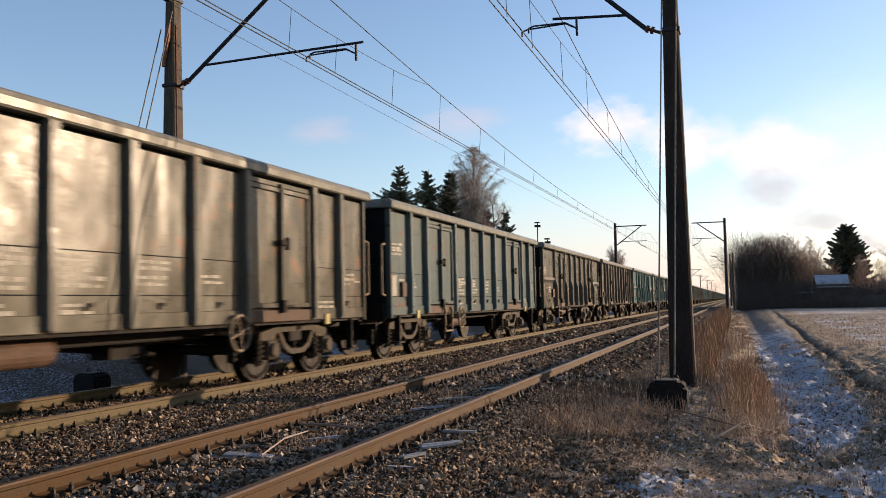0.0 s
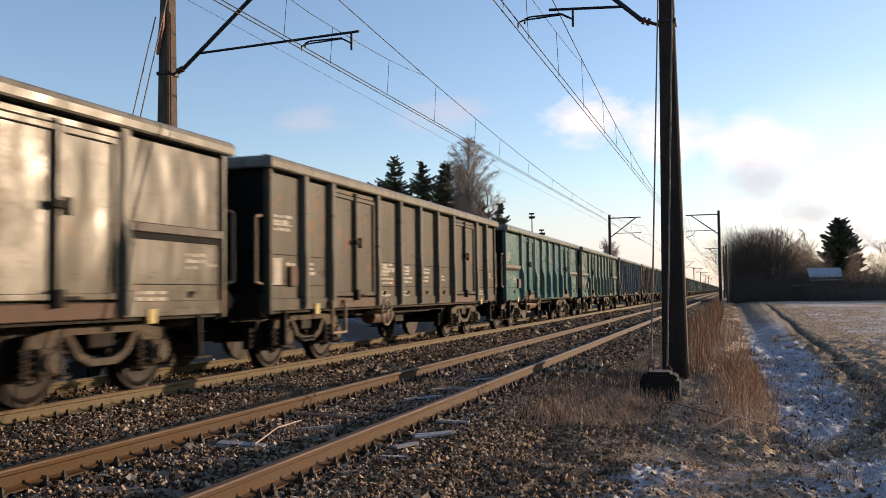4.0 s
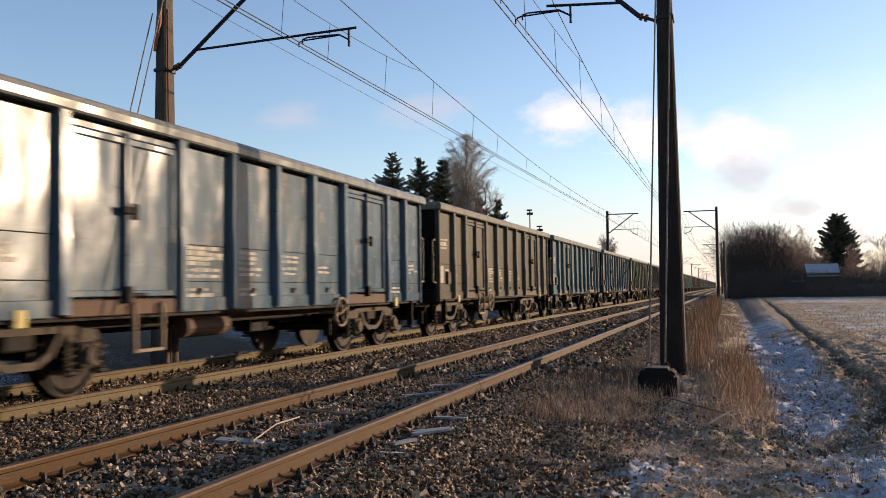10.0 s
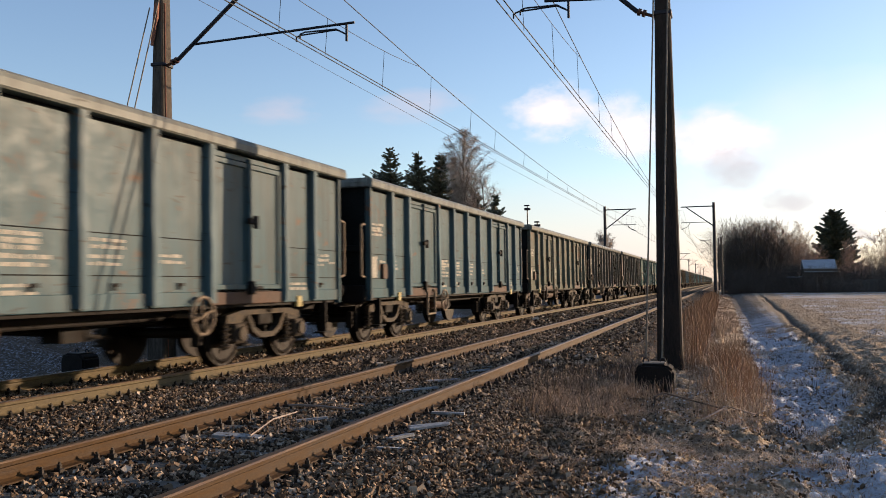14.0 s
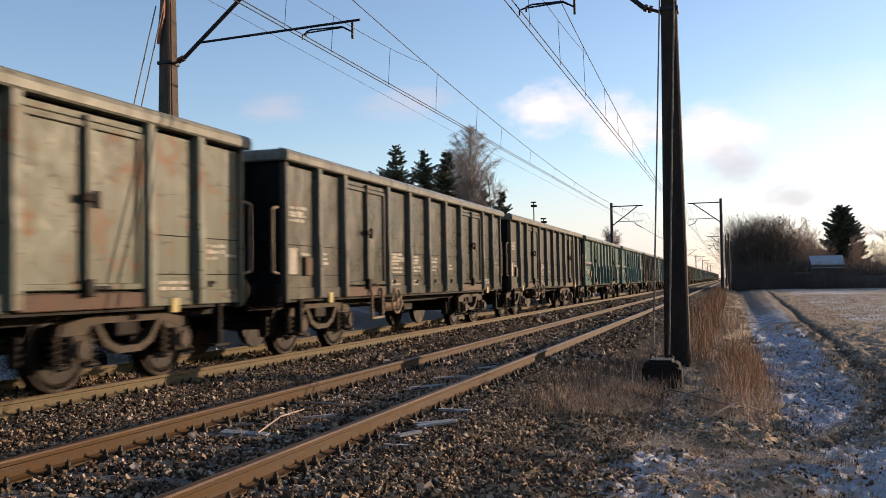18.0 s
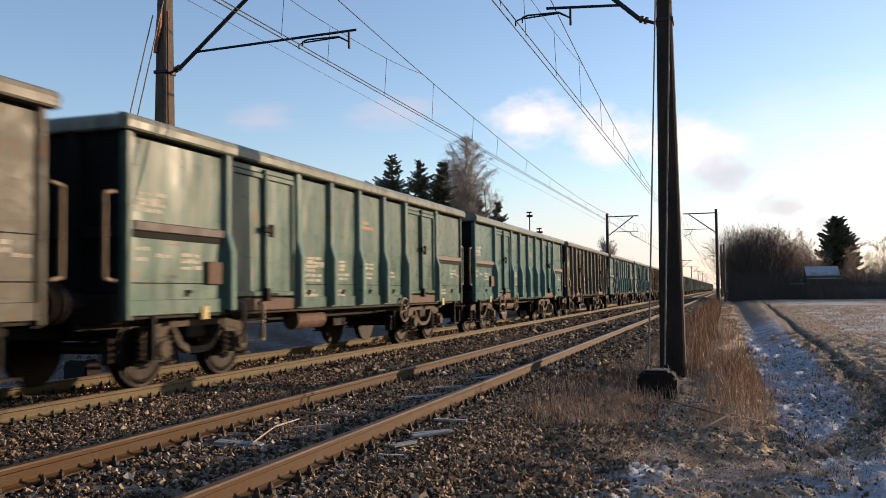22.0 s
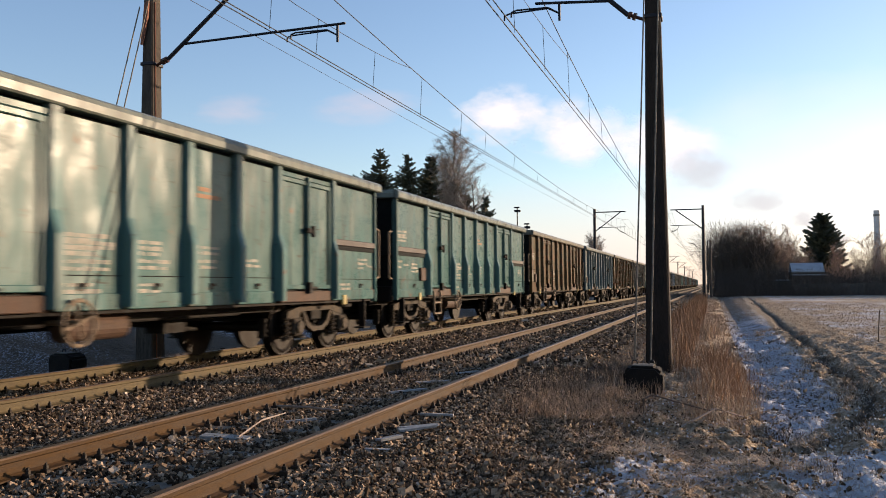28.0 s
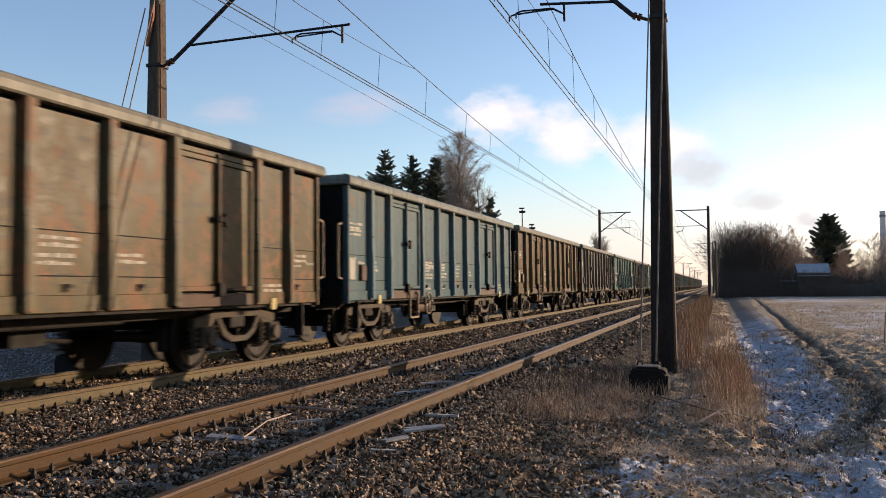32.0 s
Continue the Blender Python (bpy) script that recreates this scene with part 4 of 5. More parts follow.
    sec = ((0.0, -0.185), (0.105, -0.185), (0.128, -0.165), (0.132, -0.085), (0.115, -0.035), (0.07, -0.006), (0.02, 0.0), (-0.03, -0.005), (-0.05, -0.03), (-0.05, -0.185))
    prism(bm, [(W2 + a, RIM_Z + b) for a, b in sec], "y", 0.0, BODY_L)
    prism(bm, [(-W2 - a, RIM_Z + b) for a, b in sec], "y", 0.0, BODY_L)
    prism(bm, [(0.10 - a, RIM_Z + b) for a, b in sec], "x", -W2 - 0.04, W2 + 0.04)
    prism(bm, [(BODY_L - 0.10 + a, RIM_Z + b) for a, b in sec], "x", -W2 - 0.04, W2 + 0.04)
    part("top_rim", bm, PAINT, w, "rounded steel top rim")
    # shaded side
    bm = boxes((-W2, -W2 + 0.03, INSET, BODY_L - INSET, SILL_Z, RIM_Z - 0.17))
    for y in ribs:
        box(bm, -W2 - 0.12, -W2, y - 0.05, y + 0.05, SILL_Z, RIM_Z - 0.15)
    part("side_wall", bm, PAINT, w)
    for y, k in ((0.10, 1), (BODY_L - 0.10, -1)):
        # Ends turned from the sun; their shade is in the base colour.
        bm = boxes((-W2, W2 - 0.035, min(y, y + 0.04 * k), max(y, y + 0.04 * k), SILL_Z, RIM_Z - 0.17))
        part("end_wall", bm, SHADE_SEAM_STEEL, w, "steel end wall, near black to carry its shade")
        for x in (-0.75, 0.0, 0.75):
            part("end_rib", boxes((x - 0.06, x + 0.06, min(y, y - 0.10 * k), max(y, y - 0.10 * k), SILL_Z, RIM_Z - 0.15), bevel=0.01), SHADE_SEAM_STEEL, w)
        part("end_rail", boxes((-W2, W2 - 0.05, min(y, y - 0.07 * k), max(y, y - 0.07 * k), 1.75, 1.87), bevel=0.01), SHADE_SEAM_STEEL, w)
    part("coal_load", boxes((-W2 + 0.05, W2 - 0.05, 0.18, BODY_L - 0.18, SILL_Z + 0.1, RIM_Z - 0.35)), COAL, w)
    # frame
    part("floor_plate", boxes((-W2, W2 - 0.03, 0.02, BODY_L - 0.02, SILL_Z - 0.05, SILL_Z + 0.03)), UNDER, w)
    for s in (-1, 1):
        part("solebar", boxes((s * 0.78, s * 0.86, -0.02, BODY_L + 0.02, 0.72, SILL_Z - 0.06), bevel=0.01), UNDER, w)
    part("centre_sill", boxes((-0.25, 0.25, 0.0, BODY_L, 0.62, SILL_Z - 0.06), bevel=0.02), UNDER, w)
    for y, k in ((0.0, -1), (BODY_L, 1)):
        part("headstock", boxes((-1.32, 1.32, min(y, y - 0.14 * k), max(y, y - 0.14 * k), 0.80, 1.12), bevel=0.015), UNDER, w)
        for x in (-0.875, 0.875):
            bm = bmesh.new()
            rod(bm, (x, y, 1.03), (x, y + k * 0.42, 1.03), 0.11, n=14)
            rod(bm, (x, y + k * 0.42, 1.03), (x, y + k * 0.46, 1.03), 0.225, n=20)
            rod(bm, (x, y + k * 0.46, 1.03), (x, y + k * 0.50, 1.03), 0.225, 0.14, n=20)
            part("buffer", bm, UNDER, w, "round steel buffer")
        bm = boxes((-0.05, 0.05, min(y, y + k * 0.25), max(y, y + k * 0.25), 0.92, 1.04))
        ring(bm, (0, y + k * 0.38, 0.95), (1, 0, 0), 0.10, 0.025, 14, 6)
        part("coupling", bm, UNDER, w)
    # fittings on the sunny side
    for y, k in ((0.0, -1), (BODY_L, 1)):
        bm = path_rod(bmesh.new(), [(W2 - 0.02, y + k * 0.05, 2.25), (W2 - 0.02, y + k * 0.20, 2.22), (W2 - 0.02, y + k * 0.20, 1.30), (W2 - 0.02, y + k * 0.05, 1.27)], 0.022)
        part("handrail", bm, LADDER_BAR, w, "bent tan steel handrail")
        bm = boxes((W2 - 0.10, W2 + 0.02, y - k * 0.62 - 0.02, y - k * 0.62 + 0.02, 0.34, SILL_Z))
        box(bm, W2 - 0.14, W2 + 0.06, y - k * 0.62 - 0.16, y - k * 0.62 + 0.16, 0.34, 0.37)
        part("shunter_step", bm, UNDER, w)
    for y in (1.62, BODY_L - 1.62):
        part("yellow_tag", boxes((W2, W2 + 0.05, y - 0.07, y + 0.07, 0.80, 0.97), bevel=0.006), YELLOW, w, "faded yellow tag plate")
    bm = bmesh.new()
    lx, y0 = W2 + 0.10, 2.45 if banded else 3.05
    for y in (y0, y0 + 0.50):
        path_rod(bm, [(lx - 0.12, y, 1.02), (lx, y, 0.98), (lx, y, 0.46)], 0.028)
    for z in ((0.48, 0.73) if banded else (0.48,)):
        box(bm, lx - 0.03, lx + 0.03, y0, y0 + 0.50, z - 0.02, z + 0.02, 0.006)
    part("step_ladder", bm, LADDER_BAR, w, "dusty tan steel step ladder")
    bm = ring(bmesh.new(), (W2 + 0.10, 8.65, 0.76), (1, 0, 0), 0.235, 0.022, 22, 6)
    for a in (0.3, 1.87):
        rod(bm, (W2 + 0.10, 8.65 - 0.23 * math.cos(a), 0.76 - 0.23 * math.sin(a)), (W2 + 0.10, 8.65 + 0.23 * math.cos(a), 0.76 + 0.23 * math.sin(a)), 0.016, n=6)
    rod(bm, (W2 - 0.3, 8.65, 0.76), (W2 + 0.13, 8.65, 0.76), 0.03)
    part("brake_wheel", bm, LADDER_BAR, w, "spoked brake handwheel")
    bm = rod(bmesh.new(), (0.98, 4.75, 0.68), (0.98, 5.75, 0.68), 0.15, n=18)
    for y in (4.72, 5.72):
        rod(bm, (0.98, y, 0.68), (0.98, y + 0.06, 0.68), 0.11, n=14)
    part("air_tank", bm, RUSTY, w, "dusty brown air reservoir")
    bm = rod(bmesh.new(), (0.9, 4.1, 0.72), (0.9, 8.6, 0.72), 0.022)
    rod(bm, (0.3, 6.6, 0.66), (0.3, 8.4, 0.50), 0.03)
    box(bm, 0.3, 0.6, 7.2, 7.7, 0.5, 0.86)
    part("brake_rigging", bm, UNDER, w)
    part("label_box", boxes((W2, W2 + 0.06, 0.70 if not banded else 1.66, 0.92 if not banded else 1.98, 1.24, 1.53), bevel=0.008), RUSTY, w, "small brown label frame")
    if banded:
        for a, b in ((0.17, 2.03), (10.97, 12.83)):
            part("stripe_bar", boxes((W2, W2 + 0.05, a, b, 1.84, 1.95), bevel=0.01), BAND, w, "raised brown stripe bar")
            # Flat dark strip that draws the shadow line below the bar.
            part("stripe_underside", boxes((W2, W2 + 0.022, a, b, 1.765, 1.838)), SHADE_SEAM_STEEL, w, "dark strip below the stripe bar, its shade put into colour")
    # worn lettering as bars
    rows = [(4.28, 0.80, 1.575), (4.28, 0.70, 1.515), (4.28, 0.78, 1.455), (5.5, 0.45, 1.55), (5.5, 0.55, 1.49), (6.72, 0.5, 1.54), (0.26, 0.26, 1.62), (0.26, 0.26, 1.50), (0.66, 0.24, 1.55),
            (1.14, 0.42, 1.50), (1.14, 0.42, 1.42), (12.1, 0.36, 1.52), (12.1, 0.30, 1.44), (12.55, 0.22, 1.48), (11.15, 0.5, 1.06), (5.5, 0.5, 1.06), (4.3, 0.55, 1.06), (2.4, 0.30, 1.45)]
    rows += [(4.28, 0.85, 1.30), (5.42, 0.75, 1.33), (6.62, 0.62, 1.36), (7.85, 0.55, 1.40), (0.28, 0.62, 2.06), (0.28, 0.55, 2.18)]
    words = random.Random(3)
    for y, l, z in rows:
        bm = bmesh.new()
        for row in range(1 if l < 0.3 else 2):
            at = y
            while at < y + l * words.uniform(0.6, 1.0):
                n = words.uniform(0.05, 0.26)
                box(bm, W2 - 0.002, W2 + 0.005, at, min(at + n, y + l + 0.04), z + row * 0.075, z + row * 0.075 + words.uniform(0.03, 0.05))
                at += n + words.uniform(0.025, 0.07)
        part("lettering_bar", bm, CHALK, w, "worn white stencilled lettering")
    for z in ((1.245,) if banded else (1.245, 1.70)):
        part("weld_seam", boxes((W2 - 0.002, W2 + 0.005, INSET + 0.05, BODY_L - INSET - 0.05, z, z + 0.012)), SHADE_SEAM_STEEL, w, "dark weld seam along the side")
    if not banded:
        part("paper_label", boxes((W2 - 0.002, W2 + 0.006, 0.26, 0.50, 1.26, 1.62)), CHALK, w, "faded white paper label")
    if banded:
        for a, b, z in ((6.78, 7.05, 2.36), (6.74, 7.28, 2.27)):
            part("logo_bar", boxes((W2 - 0.002, W2 + 0.005, a, b, z, z + 0.055)), ORANGE, w, "faded orange painted mark")
    for y in (1.3, 4.6, 5.9, 7.1, 8.3, 12.2):
        part("lashing_ring", boxes((W2, W2 + 0.035, y - 0.05, y + 0.05, SILL_Z + 0.24, SILL_Z + 0.28), (W2, W2 + 0.03, y - 0.05, y - 0.02, SILL_Z + 0.20, SILL_Z + 0.28)), UNDER, w)
    make_bogie(w, 2.0)
    make_bogie(w, 11.0)
    return w


TONES = {  # own colour of each wagon
    "beige": (0.058, 0.054, 0.041), "blue": (0.050, 0.078, 0.083), "brown": (0.046, 0.044, 0.034), "green": (0.052, 0.104, 0.088),
    "teal": (0.041, 0.109, 0.106), "dark": (0.034, 0.070, 0.105), "umber": (0.035, 0.028, 0.021), "pale": (0.034, 0.075, 0.090), "ochre": (0.046, 0.032, 0.007), "grey": (0.043, 0.044, 0.036), "rusted": (0.076, 0.084, 0.062)}
RUST = {"rusted": 0.62, "ochre": 0.9, "umber": 0.8, "brown": 0.55, "dark": 0.2, "blue": 0.42, "grey": 0.4, "beige": 0.45, "pale": 0.35, "green": 0.25, "teal": 0.25}
ORDER = [(-2, "grey", 0), (-1, "beige", 0), (0, "blue", 0), (1, "beige", 1), (2, "brown", 0), (3, "teal", 1), (4, "green", 1), (5, "dark", 0), (6, "brown", 0), (7, "pale", 0),
         (8, "pale", 0), (9, "rusted", 0), (10, "grey", 0), (11, "grey", 0), (12, "green", 1), (13, "teal", 1), (14, "grey", 0), (15, "teal", 1), (16, "teal", 1), (17, "ochre", 0),
         (18, "pale", 0), (19, "ochre", 0), (20, "brown", 0), (21, "green", 1), (22, "grey", 0), (23, "teal", 1)]
WORDS = {"beige": "grey-beige", "blue": "dull blue-grey", "brown": "dusty brown", "green": "pale green", "teal": "pale teal", "dark": "glossy blue", "umber": "dark umber brown",
         "pale": "dull blue", "ochre": "rusty ochre-brown", "grey": "dusty grey", "rusted": "pale grey-green rust-spotted"}
WAGONS = []
WHEEL_FAR, STEP_NEAR = (-1, 5, 7, 12, 14, 19, 22), (2, 9, 17, 20)


def coal_heap(w, seed):
    """Coal heaped above the rim, in two humps."""
    xs, ys = np.linspace(-1.3, 1.3, 22), np.linspace(0.5, 12.5, 90)
    X, Y = np.meshgrid(xs, ys)
    hump = np.exp(-((Y - 3.6) / 1.5) ** 2) + 0.8 * np.exp(-((Y - 8.6) / 1.9) ** 2)
    Z = RIM_Z - 0.30 + 0.44 * hump * (1 - (X / 1.45) ** 2) + (fractal(X, Y, 2.0, seed) - 0.5) * 0.12
    i = np.arange(X.size).reshape(X.shape)
    q = np.stack([i[:-1, :-1], i[:-1, 1:], i[1:, 1:], i[1:, :-1]], -1).reshape(-1, 4)
    part_mesh("coal_heap", raw_mesh("coal_heap", np.stack([X, Y, Z], -1).reshape(-1, 3), q), COAL, w, "heaped black coal above the rim")


def make_train():
    protos = [make_wagon(0), make_wagon(1)]
    used = [False, False]
    order = {k: (tone, b) for k, tone, b in ORDER}
    pick = random.Random(5)
    for k in range(FIRST, LAST + 1):
        tone, b = order.get(k) or (pick.choice(list(TONES)), pick.random() < 0.3)
        b = int(b)
        m = pose(FAR_C, NOW_Y + WAGON_L * k + SLACK.get(k, 0.2), 0)
        if used[b]:
            w = copy_thing(protos[b], m)
        else:
            w, used[b] = protos[b], True
            w.matrix_basis = m
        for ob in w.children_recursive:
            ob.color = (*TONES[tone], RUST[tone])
            # Ribs lifted above the panels: worn paint and their sunlit outer faces, as colour.
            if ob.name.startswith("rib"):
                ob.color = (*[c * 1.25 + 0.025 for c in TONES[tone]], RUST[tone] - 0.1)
            # Rim paler than the sides: dust and wear, plus sunlit brightness in the colour.
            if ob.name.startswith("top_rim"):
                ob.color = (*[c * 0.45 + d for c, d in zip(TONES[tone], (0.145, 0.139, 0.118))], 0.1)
            if k == 5 and ob.name.startswith("side_panel") and sum(c[1] for c in ob.bound_box) / 8 < 1.2:
                ob.color = (0.100, 0.084, 0.055, 0.5)  # the repainted end bay
        w["label"] = f"{WORDS[tone]} weathered high-sided steel open wagon" + (" with striped end panels" if b else " with ribbed sides")
        WAGONS.append((k, w))
        for ob in w.children:
            if ob.name.startswith("brake_wheel"):  # handwheel by one door or by the other
                ob.location.y = 0.0 if k in WHEEL_FAR else -4.2
            if ob.name.startswith("step_ladder"):
                ob.location.y = -1.0 if k in STEP_NEAR else 0.15 if not b else 0.0
        if k in (9, 16, 17):
            coal_heap(w, k)
        if k in (-1, 1, 5, 10, 14):
            for ob in w.children_recursive:
                if ob.type == "MESH" and ob.data.materials[0] == PAINT:
                    ob.material_slots[0].link = "OBJECT"
                    ob.material_slots[0].material = PAINT_GLOSS if k == 5 else PAINT_SHEEN


make_train()


# ---- trees ----
def tubes(name, segs, mat, parent, sides=3):
    """Many tapered twigs (from, to, radius, radius) as one mesh."""
    s = np.array([(*a, *b, r0, r1) for a, b, r0, r1 in segs])
    n = len(s)
    a, b = s[:, :3], s[:, 3:6]
    d = b - a
    d /= np.linalg.norm(d, axis=1, keepdims=True) + 1e-9
    ref = np.where(np.abs(d[:, 2:3]) > 0.9, [[1.0, 0, 0]], [[0, 0, 1.0]])
    u = np.cross(d, ref)
    u /= np.linalg.norm(u, axis=1, keepdims=True) + 1e-9
    w = np.cross(d, u)
    vs = []
    for k in range(sides):
        c, q = math.cos(2 * math.pi * k / sides), math.sin(2 * math.pi * k / sides)
        e = u * c + w * q
        vs += [a + e * s[:, 6:7], b + e * s[:, 7:8]]
    v = np.stack(vs, 1)
    f = []
    for k in range(sides):
        k2 = (k + 1) % sides
        f += [(2 * k, 2 * k2, 2 * k2 + 1), (2 * k, 2 * k2 + 1, 2 * k + 1)]
    t = np.array(f)[None] + (np.arange(n) * 2 * sides)[:, None, None]
    return part_mesh(name, raw_mesh(name, v.reshape(-1, 3), t.reshape(-1, 3)), mat, parent, smooth=True)


def grow(rng, out, fine, a, d, length, r, level, droop, limit, kids=1):
    """A limb that bends and forks; the thin ones go into fine."""
    n = 4
    p = Vector(a)
    d = Vector(d).normalized()
    for i in range(n):
        d = (d + Vector((rng.gauss(0, 0.13), rng.gauss(0, 0.13), rng.gauss(0, 0.08) + (0.05 - droop * (level >= 2))))).normalized()
        q = p + d * length / n
        r1 = r * (1 - 0.16)
        (fine if r < 0.035 else out).append((tuple(p), tuple(q), max(r, limit), max(r1, limit * 0.8)))
        if level < 4 and (i > 0 or level > 0):
            for _ in range(2 if level < 3 else kids):
                side = Vector((rng.gauss(0, 1), rng.gauss(0, 1), rng.gauss(0, 0.5)))
                side = (side - side.dot(d) * d).normalized()
                e = d * rng.uniform(0.55, 0.95) + side * rng.uniform(0.45, 0.85)
                grow(rng, out, fine, q, e, length * rng.uniform(0.42, 0.62), r1 * rng.uniform(0.40, 0.6), level + 1, droop, limit, kids)
        p, r = q, r1


def bare_tree(name, x, y, h, seed, label, bark, twig, droop=0.0, limit=0.012, stems=1, group="", z=None, limbs=9, kids=1, reach=0.21):
    rng = random.Random(seed)
    base = -0.6 if z is None else z
    t = thing(name, label, "tree", group, pose(x, y, base))
    out, fine = [], []
    for s in range(stems):
        lean = Vector((rng.gauss(0, 0.02 if stems == 1 else 0.35), rng.gauss(0, 0.02 if stems == 1 else 0.3), 1))
        p, d, r = Vector((rng.uniform(-1, 1) * 0.3 * (stems > 1), rng.uniform(-1, 1) * 0.3 * (stems > 1), 0)), lean.normalized(), h * (0.0125 if stems == 1 else 0.008)
        n = 9
        for i in range(n):
            d = (d + Vector((rng.gauss(0, 0.05), rng.gauss(0, 0.05), 0.06))).normalized()
            q = p + d * h / n
            r1 = r * 0.84
            out.append((tuple(p), tuple(q), r, r1))
            if i >= (2 if stems == 1 else 0):
                for _ in range(limbs):
                    a = rng.uniform(0, 6.28)
                    e = Vector((math.cos(a), math.sin(a), rng.uniform(0.8, 1.9)))
                    grow(rng, out, fine, p.lerp(q, rng.random()), e, h * reach * (0.45 + 0.75 * math.sin(math.pi * (i + 1.2) / (n + 1.6))) * rng.uniform(0.7, 1.2), r1 * 0.5, 2, droop, limit, kids)
            p, r = q, r1
    tubes("trunk", out, bark, t, 5)
    tubes("crown", fine, twig, t, 3)
    return t


def spruce(x, y, h, spread, seed, label, z=-0.6, group="", dense=1.7, taper=0.72, leaf=1.0, ragged=0.32):
    """A trunk with whorls of drooping boughs, each hung with many short needle sprays."""
    rng = random.Random(seed)
    t = thing("spruce_tree", label, "tree", group, pose(x, y, z))
    tubes("trunk", [((0, 0, 0), (0, 0, h * 0.5), h * 0.018, h * 0.012), ((0, 0, h * 0.5), (0, 0, h), h * 0.012, 0.015)], BARK, t, 6)
    vs, ts = [], []
    zz = h * 0.06
    while zz < h * 0.985:
        f = zz / h
        reach = spread * (1 - f) ** taper * rng.uniform(0.92 - ragged, 0.92 + ragged) + 0.12
        for k in range(rng.randint(7, 11)):
            a = rng.uniform(0, 6.283)
            zk = zz + rng.uniform(-0.5, 0.5) * h * 0.035
            out = Vector((math.cos(a), math.sin(a), 0))
            l = reach * rng.uniform(0.72 - ragged, 1.2)
            lift = 0.30 * (f - 0.25)
            m = max(4, int(l * 5 * dense))
            for i in range(m):
                g = (i + 0.6) / m
                c = out * (l * g) + Vector((0, 0, zk + l * (lift * g - 0.30 * g * (1 - g) + 0.10 * g * g)))
                for s in (-1, 1):
                    side = Vector((-out.y, out.x, 0)) * s
                    w = l * 0.30 * (1.15 - g) + 0.10
                    tip = c + side * w * rng.uniform(0.6, 1.1) + out * w * rng.uniform(0.3, 0.9) + Vector((0, 0, -w * rng.uniform(0.2, 0.8)))
                    b = len(vs)
                    wide = (0.035 + 0.045 * rng.random()) * leaf
                    vs += [c + out * wide * -1.2, c + out * wide * 1.2 + Vector((0, 0, 0.03)), tip, c + Vector((0, 0, -wide * 1.6))]
                    ts += [(b, b + 1, b + 2), (b, b + 2, b + 3)]
        zz += max(0.14, h * 0.021) * rng.uniform(0.8, 1.25)
    part_mesh("crown", raw_mesh("crown", [tuple(v) for v in vs], ts), NEEDLE, t)
    return t


def birch(x, y, h, spread, seed, label):
    """A straight pale trunk, steep limbs that fill an egg-shaped crown, and curtains of hanging twigs."""
    rng = random.Random(seed)
    t = thing("birch_tree", label, "tree", "trees beyond the train", pose(x, y, -0.7))
    trunk, limbs, fine = [], [], []
    steps, p, r = 14, Vector((0, 0, 0)), h * 0.011
    stem = [p]
    for i in range(steps):
        q = p + Vector((rng.gauss(0, 0.05), rng.gauss(0, 0.05), h / steps))
        trunk.append((tuple(p), tuple(q), r, r * 0.86))
        p, r = q, r * 0.86
        stem.append(p)
    for i in range(125):
        top = 0.45 + 0.55 * rng.random() ** 0.7      # the limb's tip lies on or inside an egg-shaped crown
        g = (top - 0.45) / 0.55
        wide = spread * math.sin(math.pi * min(1.0, 0.10 + 0.90 * g ** 2.4)) ** 0.75 * rng.uniform(0.3, 1.0) ** 0.6
        f = max(0.28, min(0.93, top - (0.35 + wide * rng.uniform(0.9, 1.6)) / h))
        k = min(int(f * steps), steps - 1)
        at = stem[k].lerp(stem[k + 1], f * steps - k)
        a = rng.uniform(0, 6.283)
        rise = top * h - at.z
        n = 6
        pts = [at + Vector((math.cos(a) * wide * j / n, math.sin(a) * wide * j / n, rise * (1 - (1 - j / n) ** 1.6)))
               + Vector((rng.gauss(0, 0.05), rng.gauss(0, 0.05), rng.gauss(0, 0.04))) * (j > 0) for j in range(n + 1)]
        for j in range(n):
            limbs.append((tuple(pts[j]), tuple(pts[j + 1]), 0.026 * (1 - j / n * 0.7), 0.022 * (1 - j / n * 0.7)))
            for _ in range(4 + 2 * j):
                u = pts[j].lerp(pts[j + 1], rng.random())
                d = Vector((rng.gauss(0, 0.55), rng.gauss(0, 0.55), rng.uniform(-0.1, 0.7))).normalized()
                l = rng.uniform(0.25, 0.62)
                for s_ in range(3):
                    v = u + d * l * 0.42
                    fine.append((tuple(u), tuple(v), 0.0085 - 0.0015 * s_, 0.007 - 0.0015 * s_))
                    d = (d + Vector((0, 0, -0.55))).normalized()
                    u = v
    tubes("trunk", trunk + limbs, BIRCH, t, 5)
    tubes("crown", fine, TWIG, t, 3)
    return t


# behind the train
spruce(-27.3, 71, 13.8, 5.2, 1, "dark spruce with uneven drooping boughs beyond the train", -0.7, "trees beyond the train", 1.5, 0.8)
spruce(-24.7, 71, 13.3, 4.6, 2, "slender dark spruce beyond the train", -0.7, "trees beyond the train", 1.5, 0.8)
spruce(-23.1, 72, 13.3, 3.4, 3, "narrow dark spruce beside the birch", -0.7, "trees beyond the train", 1.7, 0.66)
spruce(-20.2, 73, 9.9, 3.2, 4, "low dark spruce under the birch", -0.7, "trees beyond the train")
spruce(-18.0, 71, 9.3, 2.6, 5, "small dark spruce beyond the train", -0.7, "trees beyond the train", 1.5, 0.8)
birch(-20.85, 71, 14.9, 2.7, 8, "tall bare birch with fine drooping twigs")
